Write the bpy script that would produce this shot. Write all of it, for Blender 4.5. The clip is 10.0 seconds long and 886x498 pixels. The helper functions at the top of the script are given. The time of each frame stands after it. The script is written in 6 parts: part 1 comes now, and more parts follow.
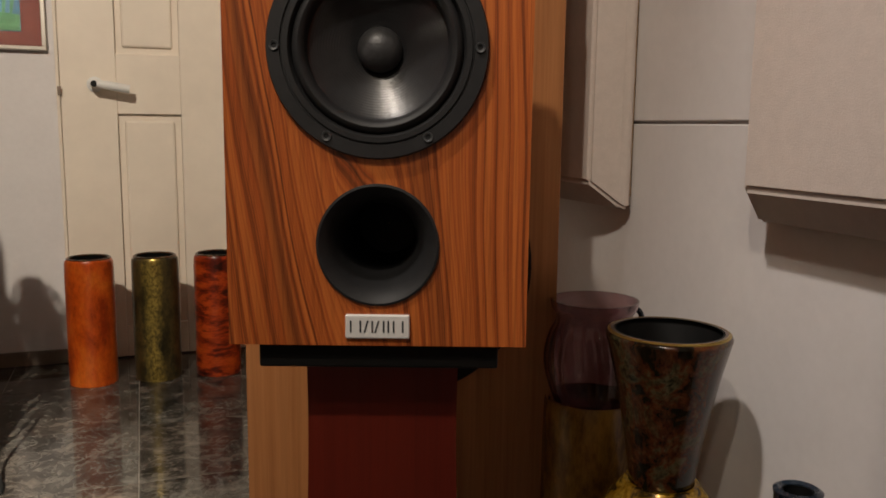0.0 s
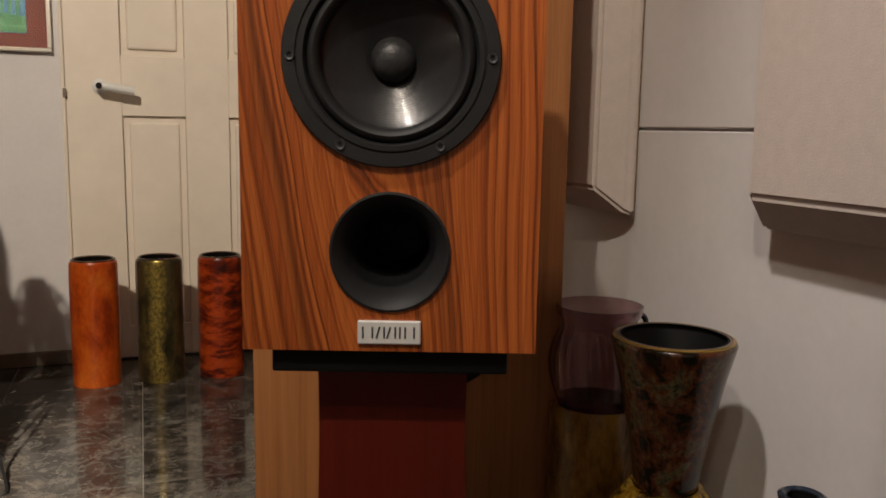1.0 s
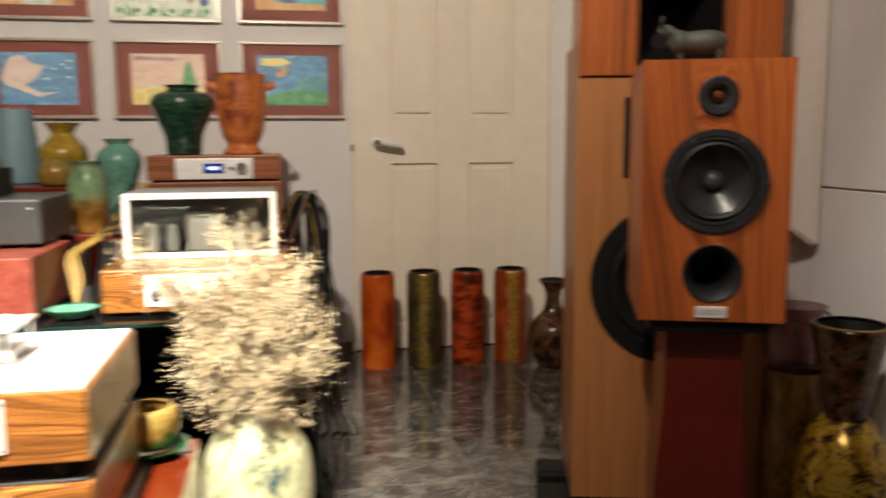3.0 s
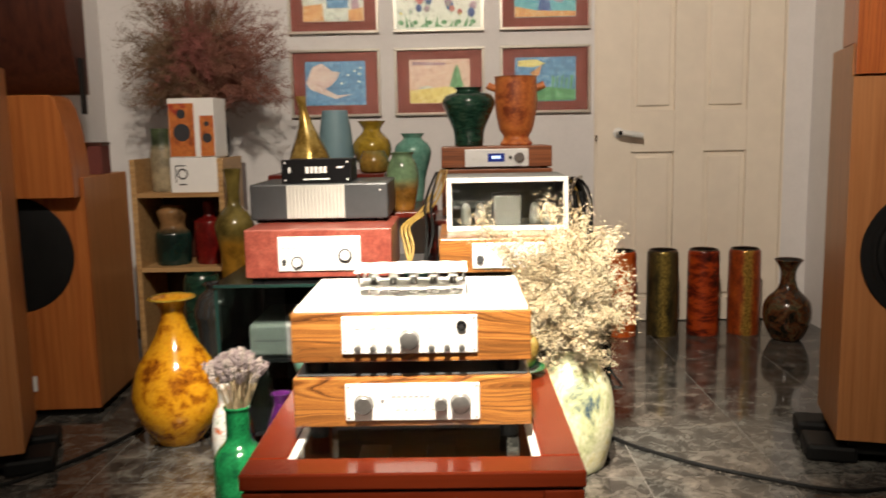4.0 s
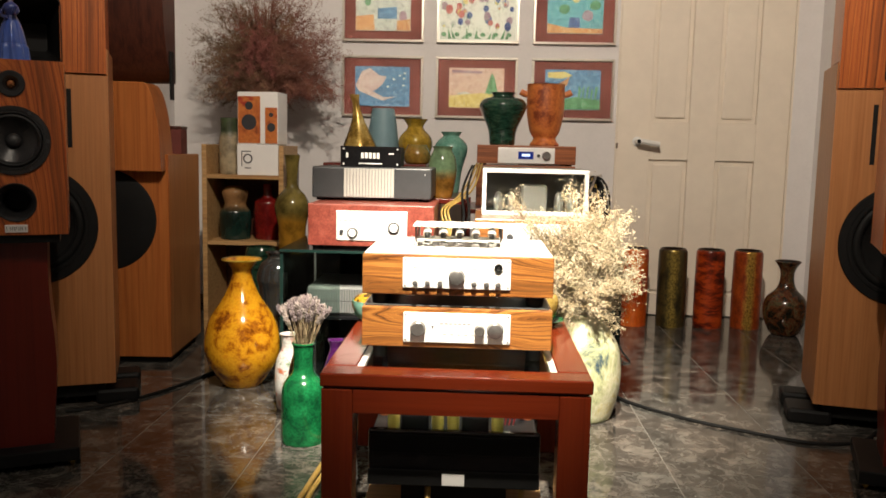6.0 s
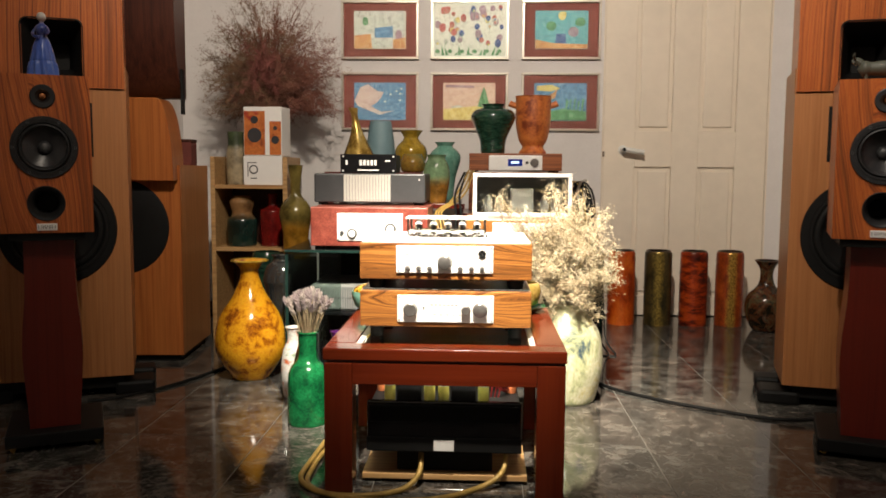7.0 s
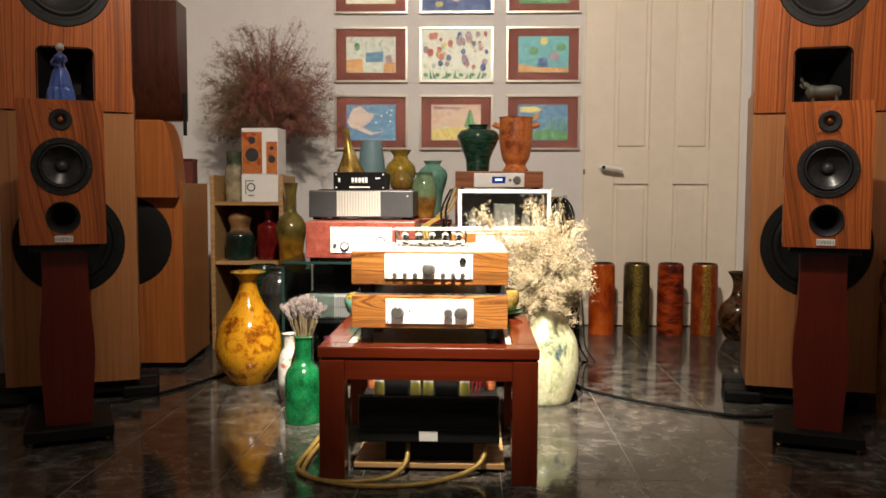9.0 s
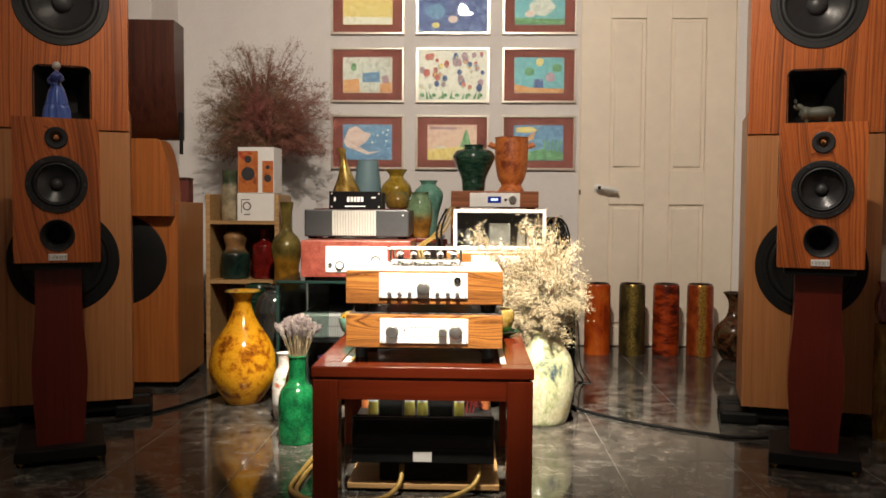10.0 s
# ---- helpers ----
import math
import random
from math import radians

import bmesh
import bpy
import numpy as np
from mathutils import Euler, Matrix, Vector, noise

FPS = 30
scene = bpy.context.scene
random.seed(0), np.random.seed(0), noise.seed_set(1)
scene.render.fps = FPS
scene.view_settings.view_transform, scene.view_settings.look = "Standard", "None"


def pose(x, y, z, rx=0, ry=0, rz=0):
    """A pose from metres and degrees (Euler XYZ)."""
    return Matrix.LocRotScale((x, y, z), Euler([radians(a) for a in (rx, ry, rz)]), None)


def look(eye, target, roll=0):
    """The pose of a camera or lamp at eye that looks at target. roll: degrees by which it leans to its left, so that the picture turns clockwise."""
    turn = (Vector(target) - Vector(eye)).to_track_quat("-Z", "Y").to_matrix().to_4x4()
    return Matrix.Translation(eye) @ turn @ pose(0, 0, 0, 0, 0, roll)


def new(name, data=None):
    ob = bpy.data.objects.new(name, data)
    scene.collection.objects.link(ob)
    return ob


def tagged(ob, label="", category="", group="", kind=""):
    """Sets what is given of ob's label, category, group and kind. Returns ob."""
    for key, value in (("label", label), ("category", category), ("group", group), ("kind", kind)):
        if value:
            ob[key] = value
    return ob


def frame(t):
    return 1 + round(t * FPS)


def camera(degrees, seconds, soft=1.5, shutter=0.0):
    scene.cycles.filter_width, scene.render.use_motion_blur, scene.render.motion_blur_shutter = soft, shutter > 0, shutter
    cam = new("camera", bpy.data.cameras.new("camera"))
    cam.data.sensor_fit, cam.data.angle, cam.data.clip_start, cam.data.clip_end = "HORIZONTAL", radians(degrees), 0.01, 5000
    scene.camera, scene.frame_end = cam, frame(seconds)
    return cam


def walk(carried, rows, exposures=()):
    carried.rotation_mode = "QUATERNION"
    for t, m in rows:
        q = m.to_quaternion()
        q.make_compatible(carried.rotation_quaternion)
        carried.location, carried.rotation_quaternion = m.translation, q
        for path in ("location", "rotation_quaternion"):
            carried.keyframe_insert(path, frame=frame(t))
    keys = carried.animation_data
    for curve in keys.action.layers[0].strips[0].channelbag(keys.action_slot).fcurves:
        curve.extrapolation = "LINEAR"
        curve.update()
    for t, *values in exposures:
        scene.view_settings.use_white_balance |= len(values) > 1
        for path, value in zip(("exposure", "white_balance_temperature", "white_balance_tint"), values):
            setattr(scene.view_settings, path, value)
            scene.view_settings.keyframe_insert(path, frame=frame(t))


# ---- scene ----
cam = camera(56.2, 10.0, soft=1.65, shutter=0.4)

PATH = [
    (0, (0.277, 0.04, 0.836), (0.952, 1.9, 0.545), 0.7),
    (0.5, (0.275, 0.044, 0.836), (0.949, 1.905, 0.546), 0.8),
    (1, (0.265, 0.035, 0.842), (0.94, 1.896, 0.555), 1.0),
    (1.5, (0.216, -0.013, 0.853), (0.899, 1.846, 0.58), 0.8),
    (2, (0.119, -0.164, 0.893), (0.812, 1.693, 0.625), 1.1),
    (2.5, (-0.03, -0.388, 0.95), (0.652, 1.473, 0.688), 0.7),
    (3, (-0.27, -0.623, 0.972), (0.097, 1.326, 0.712), -0.3),
    (3.2, (-0.413, -0.741, 0.998), (-0.145, 1.221, 0.723), -0.8),
    (4.3, (-0.697, -1.139, 0.971), (-0.828, 0.837, 0.689), -0.9),
    (4.5, (-0.707, -1.204, 0.958), (-0.883, 0.767, 0.667), -0.7),
    (5, (-0.735, -1.307, 0.958), (-0.872, 0.664, 0.643), 1.1),
    (5.5, (-0.741, -1.4, 0.948), (-0.804, 0.578, 0.659), 1.6),
    (6.8, (-0.684, -1.641, 0.84), (-0.799, 0.347, 0.651), 0.5),
    (7, (-0.678, -1.706, 0.843), (-0.767, 0.283, 0.653), 0.4),
    (7.5, (-0.662, -1.808, 0.823), (-0.739, 0.182, 0.634), 0.2),
    (8, (-0.649, -1.879, 0.822), (-0.721, 0.112, 0.643), 0.3),
    (8.5, (-0.645, -1.927, 0.831), (-0.715, 0.065, 0.667), 0.3),
    (9, (-0.641, -1.928, 0.83), (-0.714, 0.066, 0.687), 0.2),
    (9.5, (-0.639, -1.932, 0.833), (-0.709, 0.063, 0.712), 0.4),
    (10, (-0.636, -1.926, 0.828), (-0.701, 0.071, 0.733), 0.4),
]
walk(cam, [(t, look(eye, target, roll)) for t, eye, target, roll in PATH])

# ---- world, lamps and exposure ----
world = bpy.data.worlds.new("world")
world.use_nodes = True
world.node_tree.nodes["Background"].inputs[0].default_value = (0.9, 0.8, 0.7, 1)
world.node_tree.nodes["Background"].inputs[1].default_value = 0.02
scene.world = world


def lamp(name, kind, m, watts, colour, size=0.1, **more):
    d = bpy.data.lights.new(name, kind)
    d.energy, d.color = watts, colour
    if kind == "AREA":
        d.shape, d.size = "DISK", size
    else:
        d.shadow_soft_size = size
    if kind == "SPOT":
        d.spot_size, d.spot_blend = radians(more["cone"]), more["blend"]
    ob = new(name, d)
    ob.matrix_world = m
    return ob


WARM = (1.0, 0.87, 0.715)
lamp("spot_over_table", "SPOT", look((-0.73, -0.80, 2.96), (-0.70, 1.10, 0.5)), 1900, (1, 0.90, 0.74), 0.04, cone=35, blend=0.85)
lamp("spot_spill", "SPOT", look((-0.73, -0.78, 2.96), (-0.50, 3.1, 1.12)), 405, WARM, 0.05, cone=92, blend=1.0)
# added to brighten the side wall; no source is known at this spot
lamp("spot_to_side", "SPOT", look((-0.42, 0.25, 2.96), (1.09, 0.50, 0.64)), 185, (1, 0.90, 0.82), 0.05, cone=35, blend=1.0)
# weak fill lamp added overhead to lift the dark parts; no fixture known
lamp("ceiling_light", "AREA", pose(-0.7, -1.4, 3.06), 13, WARM, 0.16)

# ---- materials ----
class Nodes:
    def __init__(self, name):
        self.m = bpy.data.materials.new(name)
        self.m.use_nodes = True
        self.t = self.m.node_tree
        self.b = self.t.nodes["Principled BSDF"]
        self.c = self.t.nodes.new("ShaderNodeTexCoord")

    def node(self, kind, **vals):
        n = self.t.nodes.new("ShaderNode" + kind)
        for k, v in vals.items():
            n.inputs[k].default_value = v
        return n

    def link(self, a, b):
        self.t.links.new(a, b)

    def coords(self, scale=(1, 1, 1), rnd=True, lean=0.0):
        mp = self.node("Mapping")
        mp.inputs["Scale"].default_value = scale
        if rnd:
            oi = self.node("ObjectInfo")
            mul = self.node("VectorMath")
            mul.operation = "MULTIPLY_ADD"
            mul.inputs[1].default_value = (7.3, 3.1, 5.7)
            self.link(oi.outputs["Random"], mul.inputs[0])
            self.link(self.c.outputs["Object"], mul.inputs[2])
            turn = self.node("Mapping")
            turn.inputs["Rotation"].default_value = (0, lean, 0)
            self.link(mul.outputs[0], turn.inputs["Vector"])
            self.link(turn.outputs[0], mp.inputs["Vector"])
        else:
            self.link(self.c.outputs["Object"], mp.inputs["Vector"])
        return mp.outputs[0]

    def noise(self, vec, scale, detail=6.0, rough=0.6, dist=0.0):
        n = self.node("TexNoise", Scale=scale, Detail=detail, Roughness=rough, Distortion=dist)
        self.link(vec, n.inputs["Vector"])
        return n.outputs["Fac"]

    def ramp(self, fac, stops):
        r = self.node("ValToRGB")
        e = r.color_ramp.elements
        while len(e) < len(stops):
            e.new(0.5)
        for k, (p, c) in zip(e, stops):
            k.position, k.color = p, (*c, 1)
        self.link(fac, r.inputs[0])
        return r.outputs[0]

    def mix(self, fac, a, b, how="MIX"):
        n = self.t.nodes.new("ShaderNodeMix")
        n.data_type, n.blend_type = "RGBA", how
        for v, s in ((fac, 0), (a, 6), (b, 7)):
            if isinstance(v, (int, float)):
                n.inputs[s].default_value = v
            elif isinstance(v, tuple):
                n.inputs[s].default_value = (*v, 1)
            else:
                self.link(v, n.inputs[s])
        return n.outputs[2]

    def bump(self, fac, strength, dist=0.002):
        n = self.node("Bump", Strength=strength, Distance=dist)
        self.link(fac, n.inputs["Height"])
        self.link(n.outputs[0], self.b.inputs["Normal"])

    def done(self, colour, rough, metal=0.0, coat=0.0, spec=0.5):
        for v, k in ((colour, "Base Color"), (rough, "Roughness"), (metal, "Metallic"), (coat, "Coat Weight"), (spec, "Specular IOR Level")):
            if isinstance(v, (int, float)):
                self.b.inputs[k].default_value = v
            elif isinstance(v, tuple):
                self.b.inputs[k].default_value = (*v, 1)
            else:
                self.link(v, self.b.inputs[k])
        return self.m


def plain(name, colour, rough=0.5, metal=0.0, coat=0.0, vary=0.25, scale=30, bump=0.1):
    n = Nodes(name)
    v = n.coords()
    f = n.noise(v, scale)
    g = n.noise(v, scale * 0.15, 3)
    lo = tuple(c * (1 - vary) for c in colour)
    hi = tuple(min(1, c * (1 + vary * 0.6)) for c in colour)
    col = n.mix(0.5, n.ramp(f, [(0.3, lo), (0.7, hi)]), n.ramp(g, [(0.35, lo), (0.65, hi)]))
    if bump:
        n.bump(f, bump)
    return n.done(col, rough, metal, coat)


def wood(name, light, mid, dark, axis="z", fine=1.0, rough=0.35, coat=0.15, streak=0.55, warp=1.0, lines=0.0, gm=0.45, lean=0.0):
    n = Nodes(name)
    long, wide = 0.75 * fine, 34.0 * fine
    sc = {"z": (wide, wide, long), "x": (long, wide, wide), "y": (wide, long, wide)}[axis]
    v = n.coords(sc, lean=lean)
    warpf = n.noise(n.coords(tuple(s * 0.11 for s in sc), lean=-2 * lean), 1.3, 4, 0.55)
    add = n.node("VectorMath")
    add.operation = "MULTIPLY_ADD"
    add.inputs[1].default_value = (3.2 * warp,) * 3
    n.link(warpf, add.inputs[0])
    n.link(v, add.inputs[2])
    band = n.noise(add.outputs[0], 1.5, 8, 0.7, 0.25)
    grain = n.noise(v, 4.0, 5, 0.7)
    big = n.noise(add.outputs[0], 0.22, 3, 0.5, 0.6)
    col = n.ramp(band, [(0.33, dark), (0.44, mid), (0.55, light), (0.70, mid)])
    if lines:
        w = n.node("TexWave", Scale=0.42, Distortion=3.0, Detail=3.0)
        w.inputs["Detail Scale"].default_value = 0.7
        w.bands_direction = {"z": "X", "x": "Z", "y": "X"}[axis]
        n.link(add.outputs[0], w.inputs["Vector"])
        lf = n.ramp(w.outputs["Fac"], [(0.10, (lines, lines, lines)), (0.45, (0, 0, 0))])
        col = n.mix(lf, col, dark)
    col = n.mix(n.ramp(big, [(streak, (0, 0, 0)), (streak + 0.12, (0.8, 0.8, 0.8))]), col, dark)
    col = n.mix(gm, col, n.ramp(grain, [(0.36, (0.28, 0.24, 0.22)), (0.6, (1.0, 1.0, 1.0))]), "MULTIPLY")
    n.bump(grain, 0.08, 0.0006)
    return n.done(col, rough, 0.0, coat)


def figured(name, light, mid, dark, axis="z", pitch=75.0, bend=0.05, streak=0.56, rough=0.33, coat=0.12, run=1.0, cut=0.0, heart=0.0):
    """Veneer whose lines are the levels of one bent field, so that they run on unbroken, with pores and a few broad dark streaks."""
    n = Nodes(name)

    def calc(how, a, b):
        m = n.node("Math")
        m.operation = how
        for v, k in ((a, 0), (b, 1)):
            if isinstance(v, (int, float)):
                m.inputs[k].default_value = v
            else:
                n.link(v, m.inputs[k])
        return m.outputs[0]

    along = {"z": (1, 1, 0.22), "x": (0.20, 1, 1)}[axis]
    slow = n.noise(n.coords(along), 5.0 * run, 2, 0.4)
    ripple = n.noise(n.coords(tuple(0.5 * k if k < 1 else k for k in along)), 26.0 * run, 2, 0.5)
    sep = n.node("SeparateXYZ")
    n.link(n.coords(), sep.inputs[0])
    across = calc("ADD", sep.outputs["X"], calc("MULTIPLY", sep.outputs["Y"], 0.8)) if axis == "z" else calc("ADD", sep.outputs["Z"], calc("MULTIPLY", sep.outputs["Y"], 0.8))
    field = calc("ADD", across, calc("ADD", calc("MULTIPLY", slow, bend * 3.0), calc("MULTIPLY", ripple, bend * 0.22)))
    if heart:
        own = n.node("SeparateXYZ")
        n.link(n.c.outputs["Object"], own.inputs[0])
        far = calc("MULTIPLY", calc("ABSOLUTE", calc("ADD", own.outputs["X"], 0.035), 0.0), -9.0)
        arch = calc("POWER", 2.718, far)
        field = calc("ADD", field, calc("MULTIPLY", calc("MULTIPLY", arch, own.outputs["Z"]), heart))

    def level(scale, detail, rough_):
        t = n.node("TexNoise", Scale=scale, Detail=detail, Roughness=rough_)
        t.noise_dimensions = "1D"
        n.link(field, t.inputs["W"])
        return t.outputs["Fac"]

    band = level(pitch, 6, 0.74)
    broad = level(pitch * 0.13, 3, 0.62)
    pore = n.noise(n.coords({"z": (420, 420, 9), "x": (9, 420, 420)}[axis]), 1.0, 3, 0.6)
    patch = n.noise(n.coords(along), 9.0, 3, 0.5)
    col = n.ramp(band, [(0.28 + cut, dark), (0.43 + cut, mid), (0.56 + cut, light), (0.72 + cut, mid)])
    col = n.mix(n.ramp(broad, [(streak, (0, 0, 0)), (streak + 0.13, (0.62, 0.62, 0.62))]), col, dark)
    col = n.mix(0.35, col, n.ramp(patch, [(0.35, (0.62, 0.56, 0.52)), (0.6, (1.0, 1.0, 1.0))]), "MULTIPLY")
    col = n.mix(0.42, col, n.ramp(pore, [(0.34, (0.35, 0.30, 0.27)), (0.52, (1.0, 1.0, 1.0))]), "MULTIPLY")
    n.bump(pore, 0.06, 0.0005)
    return n.done(col, rough, 0.0, coat)


def glaze(name, stops, scale=9, rough=0.18, dist=1.2, coat=0.6, metal=0.0, stretch=1.0, fleck=0.5):
    n = Nodes(name)
    v = n.coords((1, 1, stretch))
    f = n.noise(v, scale * 1.3, 10, 0.68, dist * 0.2)
    s = n.noise(v, scale * 9, 5, 0.65)
    k = len(stops)
    col = n.ramp(f, [(0.36 + 0.28 * i / max(1, k - 1), c) for i, c in enumerate(stops)])
    col = n.mix(fleck, col, n.ramp(s, [(0.38, (0.35, 0.32, 0.3)), (0.58, (1, 1, 1))]), "MULTIPLY")
    n.bump(s, 0.10, 0.001)
    return n.done(col, rough + 0.02, metal, coat * 0.45, 0.4)


def two_tone(name, low, high, z, soft=0.02, scale=12, rough=0.18):
    """A glaze that changes colour at a wavering height."""
    n = Nodes(name)
    sep = n.node("SeparateXYZ")
    n.link(n.c.outputs["Object"], sep.inputs[0])
    v = n.coords()
    wave = n.node("Math")
    wave.operation = "MULTIPLY_ADD"
    n.link(n.noise(v, 16, 4), wave.inputs[0])
    wave.inputs[1].default_value = soft * 2.5
    n.link(sep.outputs["Z"], wave.inputs[2])
    mr = n.node("MapRange")
    mr.inputs["From Min"].default_value = z
    mr.inputs["From Max"].default_value = z + 2.5 * soft
    n.link(wave.outputs[0], mr.inputs["Value"])
    f = n.noise(v, scale, 8, 0.65)
    s = n.noise(v, scale * 8, 5, 0.65)

    def mottle(c):
        return n.ramp(f, [(0.36, tuple(0.45 * k for k in c)), (0.52, c), (0.66, tuple(min(1.0, 1.35 * k) for k in c))])

    col = n.mix(mr.outputs[0], mottle(low), mottle(high))
    n.bump(s, 0.08, 0.001)
    return n.done(col, rough, 0.0, 0.25, 0.45)


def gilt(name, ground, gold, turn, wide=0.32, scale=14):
    """A lacquered cylinder, its gold highlight painted as a ragged band down one side."""
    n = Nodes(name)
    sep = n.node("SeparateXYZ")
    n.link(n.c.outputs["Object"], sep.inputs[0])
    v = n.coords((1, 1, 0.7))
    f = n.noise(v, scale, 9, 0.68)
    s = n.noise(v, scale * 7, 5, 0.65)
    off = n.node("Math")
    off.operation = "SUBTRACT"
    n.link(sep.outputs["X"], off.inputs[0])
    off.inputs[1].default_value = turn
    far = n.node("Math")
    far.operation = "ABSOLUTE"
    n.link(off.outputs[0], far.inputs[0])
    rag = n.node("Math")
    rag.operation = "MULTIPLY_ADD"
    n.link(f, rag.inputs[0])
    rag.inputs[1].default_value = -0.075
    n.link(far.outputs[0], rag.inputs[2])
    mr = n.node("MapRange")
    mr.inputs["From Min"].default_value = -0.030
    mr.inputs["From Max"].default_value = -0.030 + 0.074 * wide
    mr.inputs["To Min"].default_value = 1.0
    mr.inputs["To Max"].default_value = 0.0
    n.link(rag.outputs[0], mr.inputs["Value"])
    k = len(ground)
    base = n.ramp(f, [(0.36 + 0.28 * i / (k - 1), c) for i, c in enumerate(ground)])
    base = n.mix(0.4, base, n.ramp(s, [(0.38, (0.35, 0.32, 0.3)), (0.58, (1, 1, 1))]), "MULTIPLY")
    # flecked gold of the painted highlight
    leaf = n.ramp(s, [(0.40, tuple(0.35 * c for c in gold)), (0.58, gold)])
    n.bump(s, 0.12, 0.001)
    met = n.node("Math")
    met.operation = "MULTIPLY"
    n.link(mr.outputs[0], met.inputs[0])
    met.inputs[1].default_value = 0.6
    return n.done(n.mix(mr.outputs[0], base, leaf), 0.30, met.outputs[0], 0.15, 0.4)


M = {}
M["wall"] = plain("wall_paint", (0.74, 0.71, 0.70), 0.7, vary=0.05, scale=60, bump=0.08)
M["ceiling"] = plain("ceiling_paint", (0.78, 0.76, 0.72), 0.8, vary=0.05)
M["door"] = plain("door_paint", (0.82, 0.73, 0.615), 0.45, vary=0.08, scale=12, bump=0.05)
M["fabric"] = plain("panel_fabric", (0.62, 0.54, 0.49), 0.95, vary=0.07, scale=350, bump=0.22)
M["rosewood"] = figured("rosewood", (0.56, 0.160, 0.033), (0.40, 0.088, 0.017), (0.060, 0.016, 0.006), "z", 125.0, 0.046, 0.588, 0.33, 0.12, 1.1, 0.032, 0.24)
M["rosewood_tall"] = figured("rosewood_tall", (0.54, 0.160, 0.035), (0.40, 0.094, 0.019), (0.085, 0.022, 0.008), "z", 130.0, 0.045, 0.57, 0.33, 0.12, 0.7, 0.03)
M["oak"] = wood("pale_veneer", (0.42, 0.178, 0.063), (0.375, 0.150, 0.050), (0.29, 0.108, 0.035), "z", 0.8, 0.42, 0.05, 0.85, 1.3, 0.06, 0.26)
M["cherry"] = wood("cherry_veneer", (0.44, 0.145, 0.036), (0.37, 0.11, 0.026), (0.26, 0.068, 0.017), "z", 0.9, 0.35, 0.1, 0.8, 1.5, 0.06, 0.28)
M["zebrano"] = figured("amber_veneer", (0.46, 0.205, 0.050), (0.31, 0.115, 0.026), (0.075, 0.026, 0.009), "x", 170.0, 0.095, 0.57, 0.3, 0.2, 1.8, 0.055)
M["redwood"] = figured("dark_red_veneer", (0.28, 0.055, 0.013), (0.19, 0.034, 0.009), (0.05, 0.011, 0.004), "z", 110.0, 0.04, 0.60, 0.3, 0.15, 1.0, 0.0)
M["walnut"] = wood("walnut", (0.36, 0.115, 0.040), (0.26, 0.078, 0.026), (0.11, 0.034, 0.013), "x", 1.3, 0.4, 0.1, 0.7)
M["mahogany"] = wood("mahogany_lacquer", (0.135, 0.019, 0.0055), (0.122, 0.016, 0.005), (0.095, 0.012, 0.004), "x", 0.9, 0.17, 0.35, 0.95, 1.0, 0.0, 0.15)
M["mahogany_leg"] = wood("mahogany_leg", (0.135, 0.019, 0.0055), (0.122, 0.016, 0.005), (0.095, 0.012, 0.004), "z", 0.9, 0.17, 0.35, 0.95, 1.0, 0.0, 0.15)
M["mahogany_v"] = wood("mahogany_column", (0.13, 0.015, 0.008), (0.115, 0.013, 0.007), (0.09, 0.010, 0.005), "z", 0.9, 0.3, 0.3, 0.95, 1.0, 0.0, 0.15)
for key in ("mahogany", "mahogany_leg", "mahogany_v"):
    M[key].node_tree.nodes["Principled BSDF"].inputs["Specular IOR Level"].default_value = 0.3
    M[key].node_tree.nodes["Principled BSDF"].inputs["Coat Weight"].default_value = 0.2
M["redburl"] = glaze("red_burl", [(0.20, 0.040, 0.028), (0.27, 0.062, 0.042), (0.32, 0.088, 0.060)], 16, 0.35, 2.0, 0.2)
M["pine"] = wood("pale_pine", (0.55, 0.34, 0.15), (0.48, 0.28, 0.11), (0.36, 0.18, 0.07), "x", 0.8, 0.5, 0.0, 0.9)
M["darkwood"] = wood("dark_red_wood", (0.075, 0.022, 0.012), (0.055, 0.015, 0.009), (0.028, 0.009, 0.006), "z", 1.0, 0.4, 0.1, 0.8)
M["black"] = plain("black_paint", (0.007, 0.007, 0.007), 0.55, vary=0.3)
M["black"].node_tree.nodes["Principled BSDF"].inputs["Specular IOR Level"].default_value = 0.2
M["black_gloss"] = plain("black_gloss", (0.008, 0.008, 0.009), 0.08, vary=0.2, bump=0)
M["rubber"] = plain("rubber", (0.016, 0.016, 0.017), 0.55, vary=0.3, scale=80)
M["rubber"].node_tree.nodes["Principled BSDF"].inputs["Specular IOR Level"].default_value = 0.35
M["cone"] = plain("driver_cone", (0.020, 0.020, 0.022), 0.29, vary=0.3, scale=90, coat=0.3)
M["dust_cap"] = plain("dust_cap", (0.040, 0.040, 0.042), 0.42, vary=0.4, scale=220, bump=0.3)
M["anthracite"] = plain("anthracite", (0.045, 0.047, 0.05), 0.4, vary=0.15, scale=120)
M["silver"] = plain("brushed_aluminium", (0.84, 0.83, 0.81), 0.38, 0.2, vary=0.06, scale=200)
M["chrome"] = plain("chrome", (0.75, 0.74, 0.72), 0.12, 1.0, vary=0.05, bump=0)
M["steel"] = plain("turned_steel", (0.26, 0.25, 0.24), 0.30, 0.75, vary=0.2, scale=150)
M["brass"] = plain("brass", (0.70, 0.48, 0.14), 0.12, 1.0, vary=0.2, scale=60)
M["copper"] = plain("copper_dome", (0.6, 0.25, 0.10), 0.2, 1.0, vary=0.1)
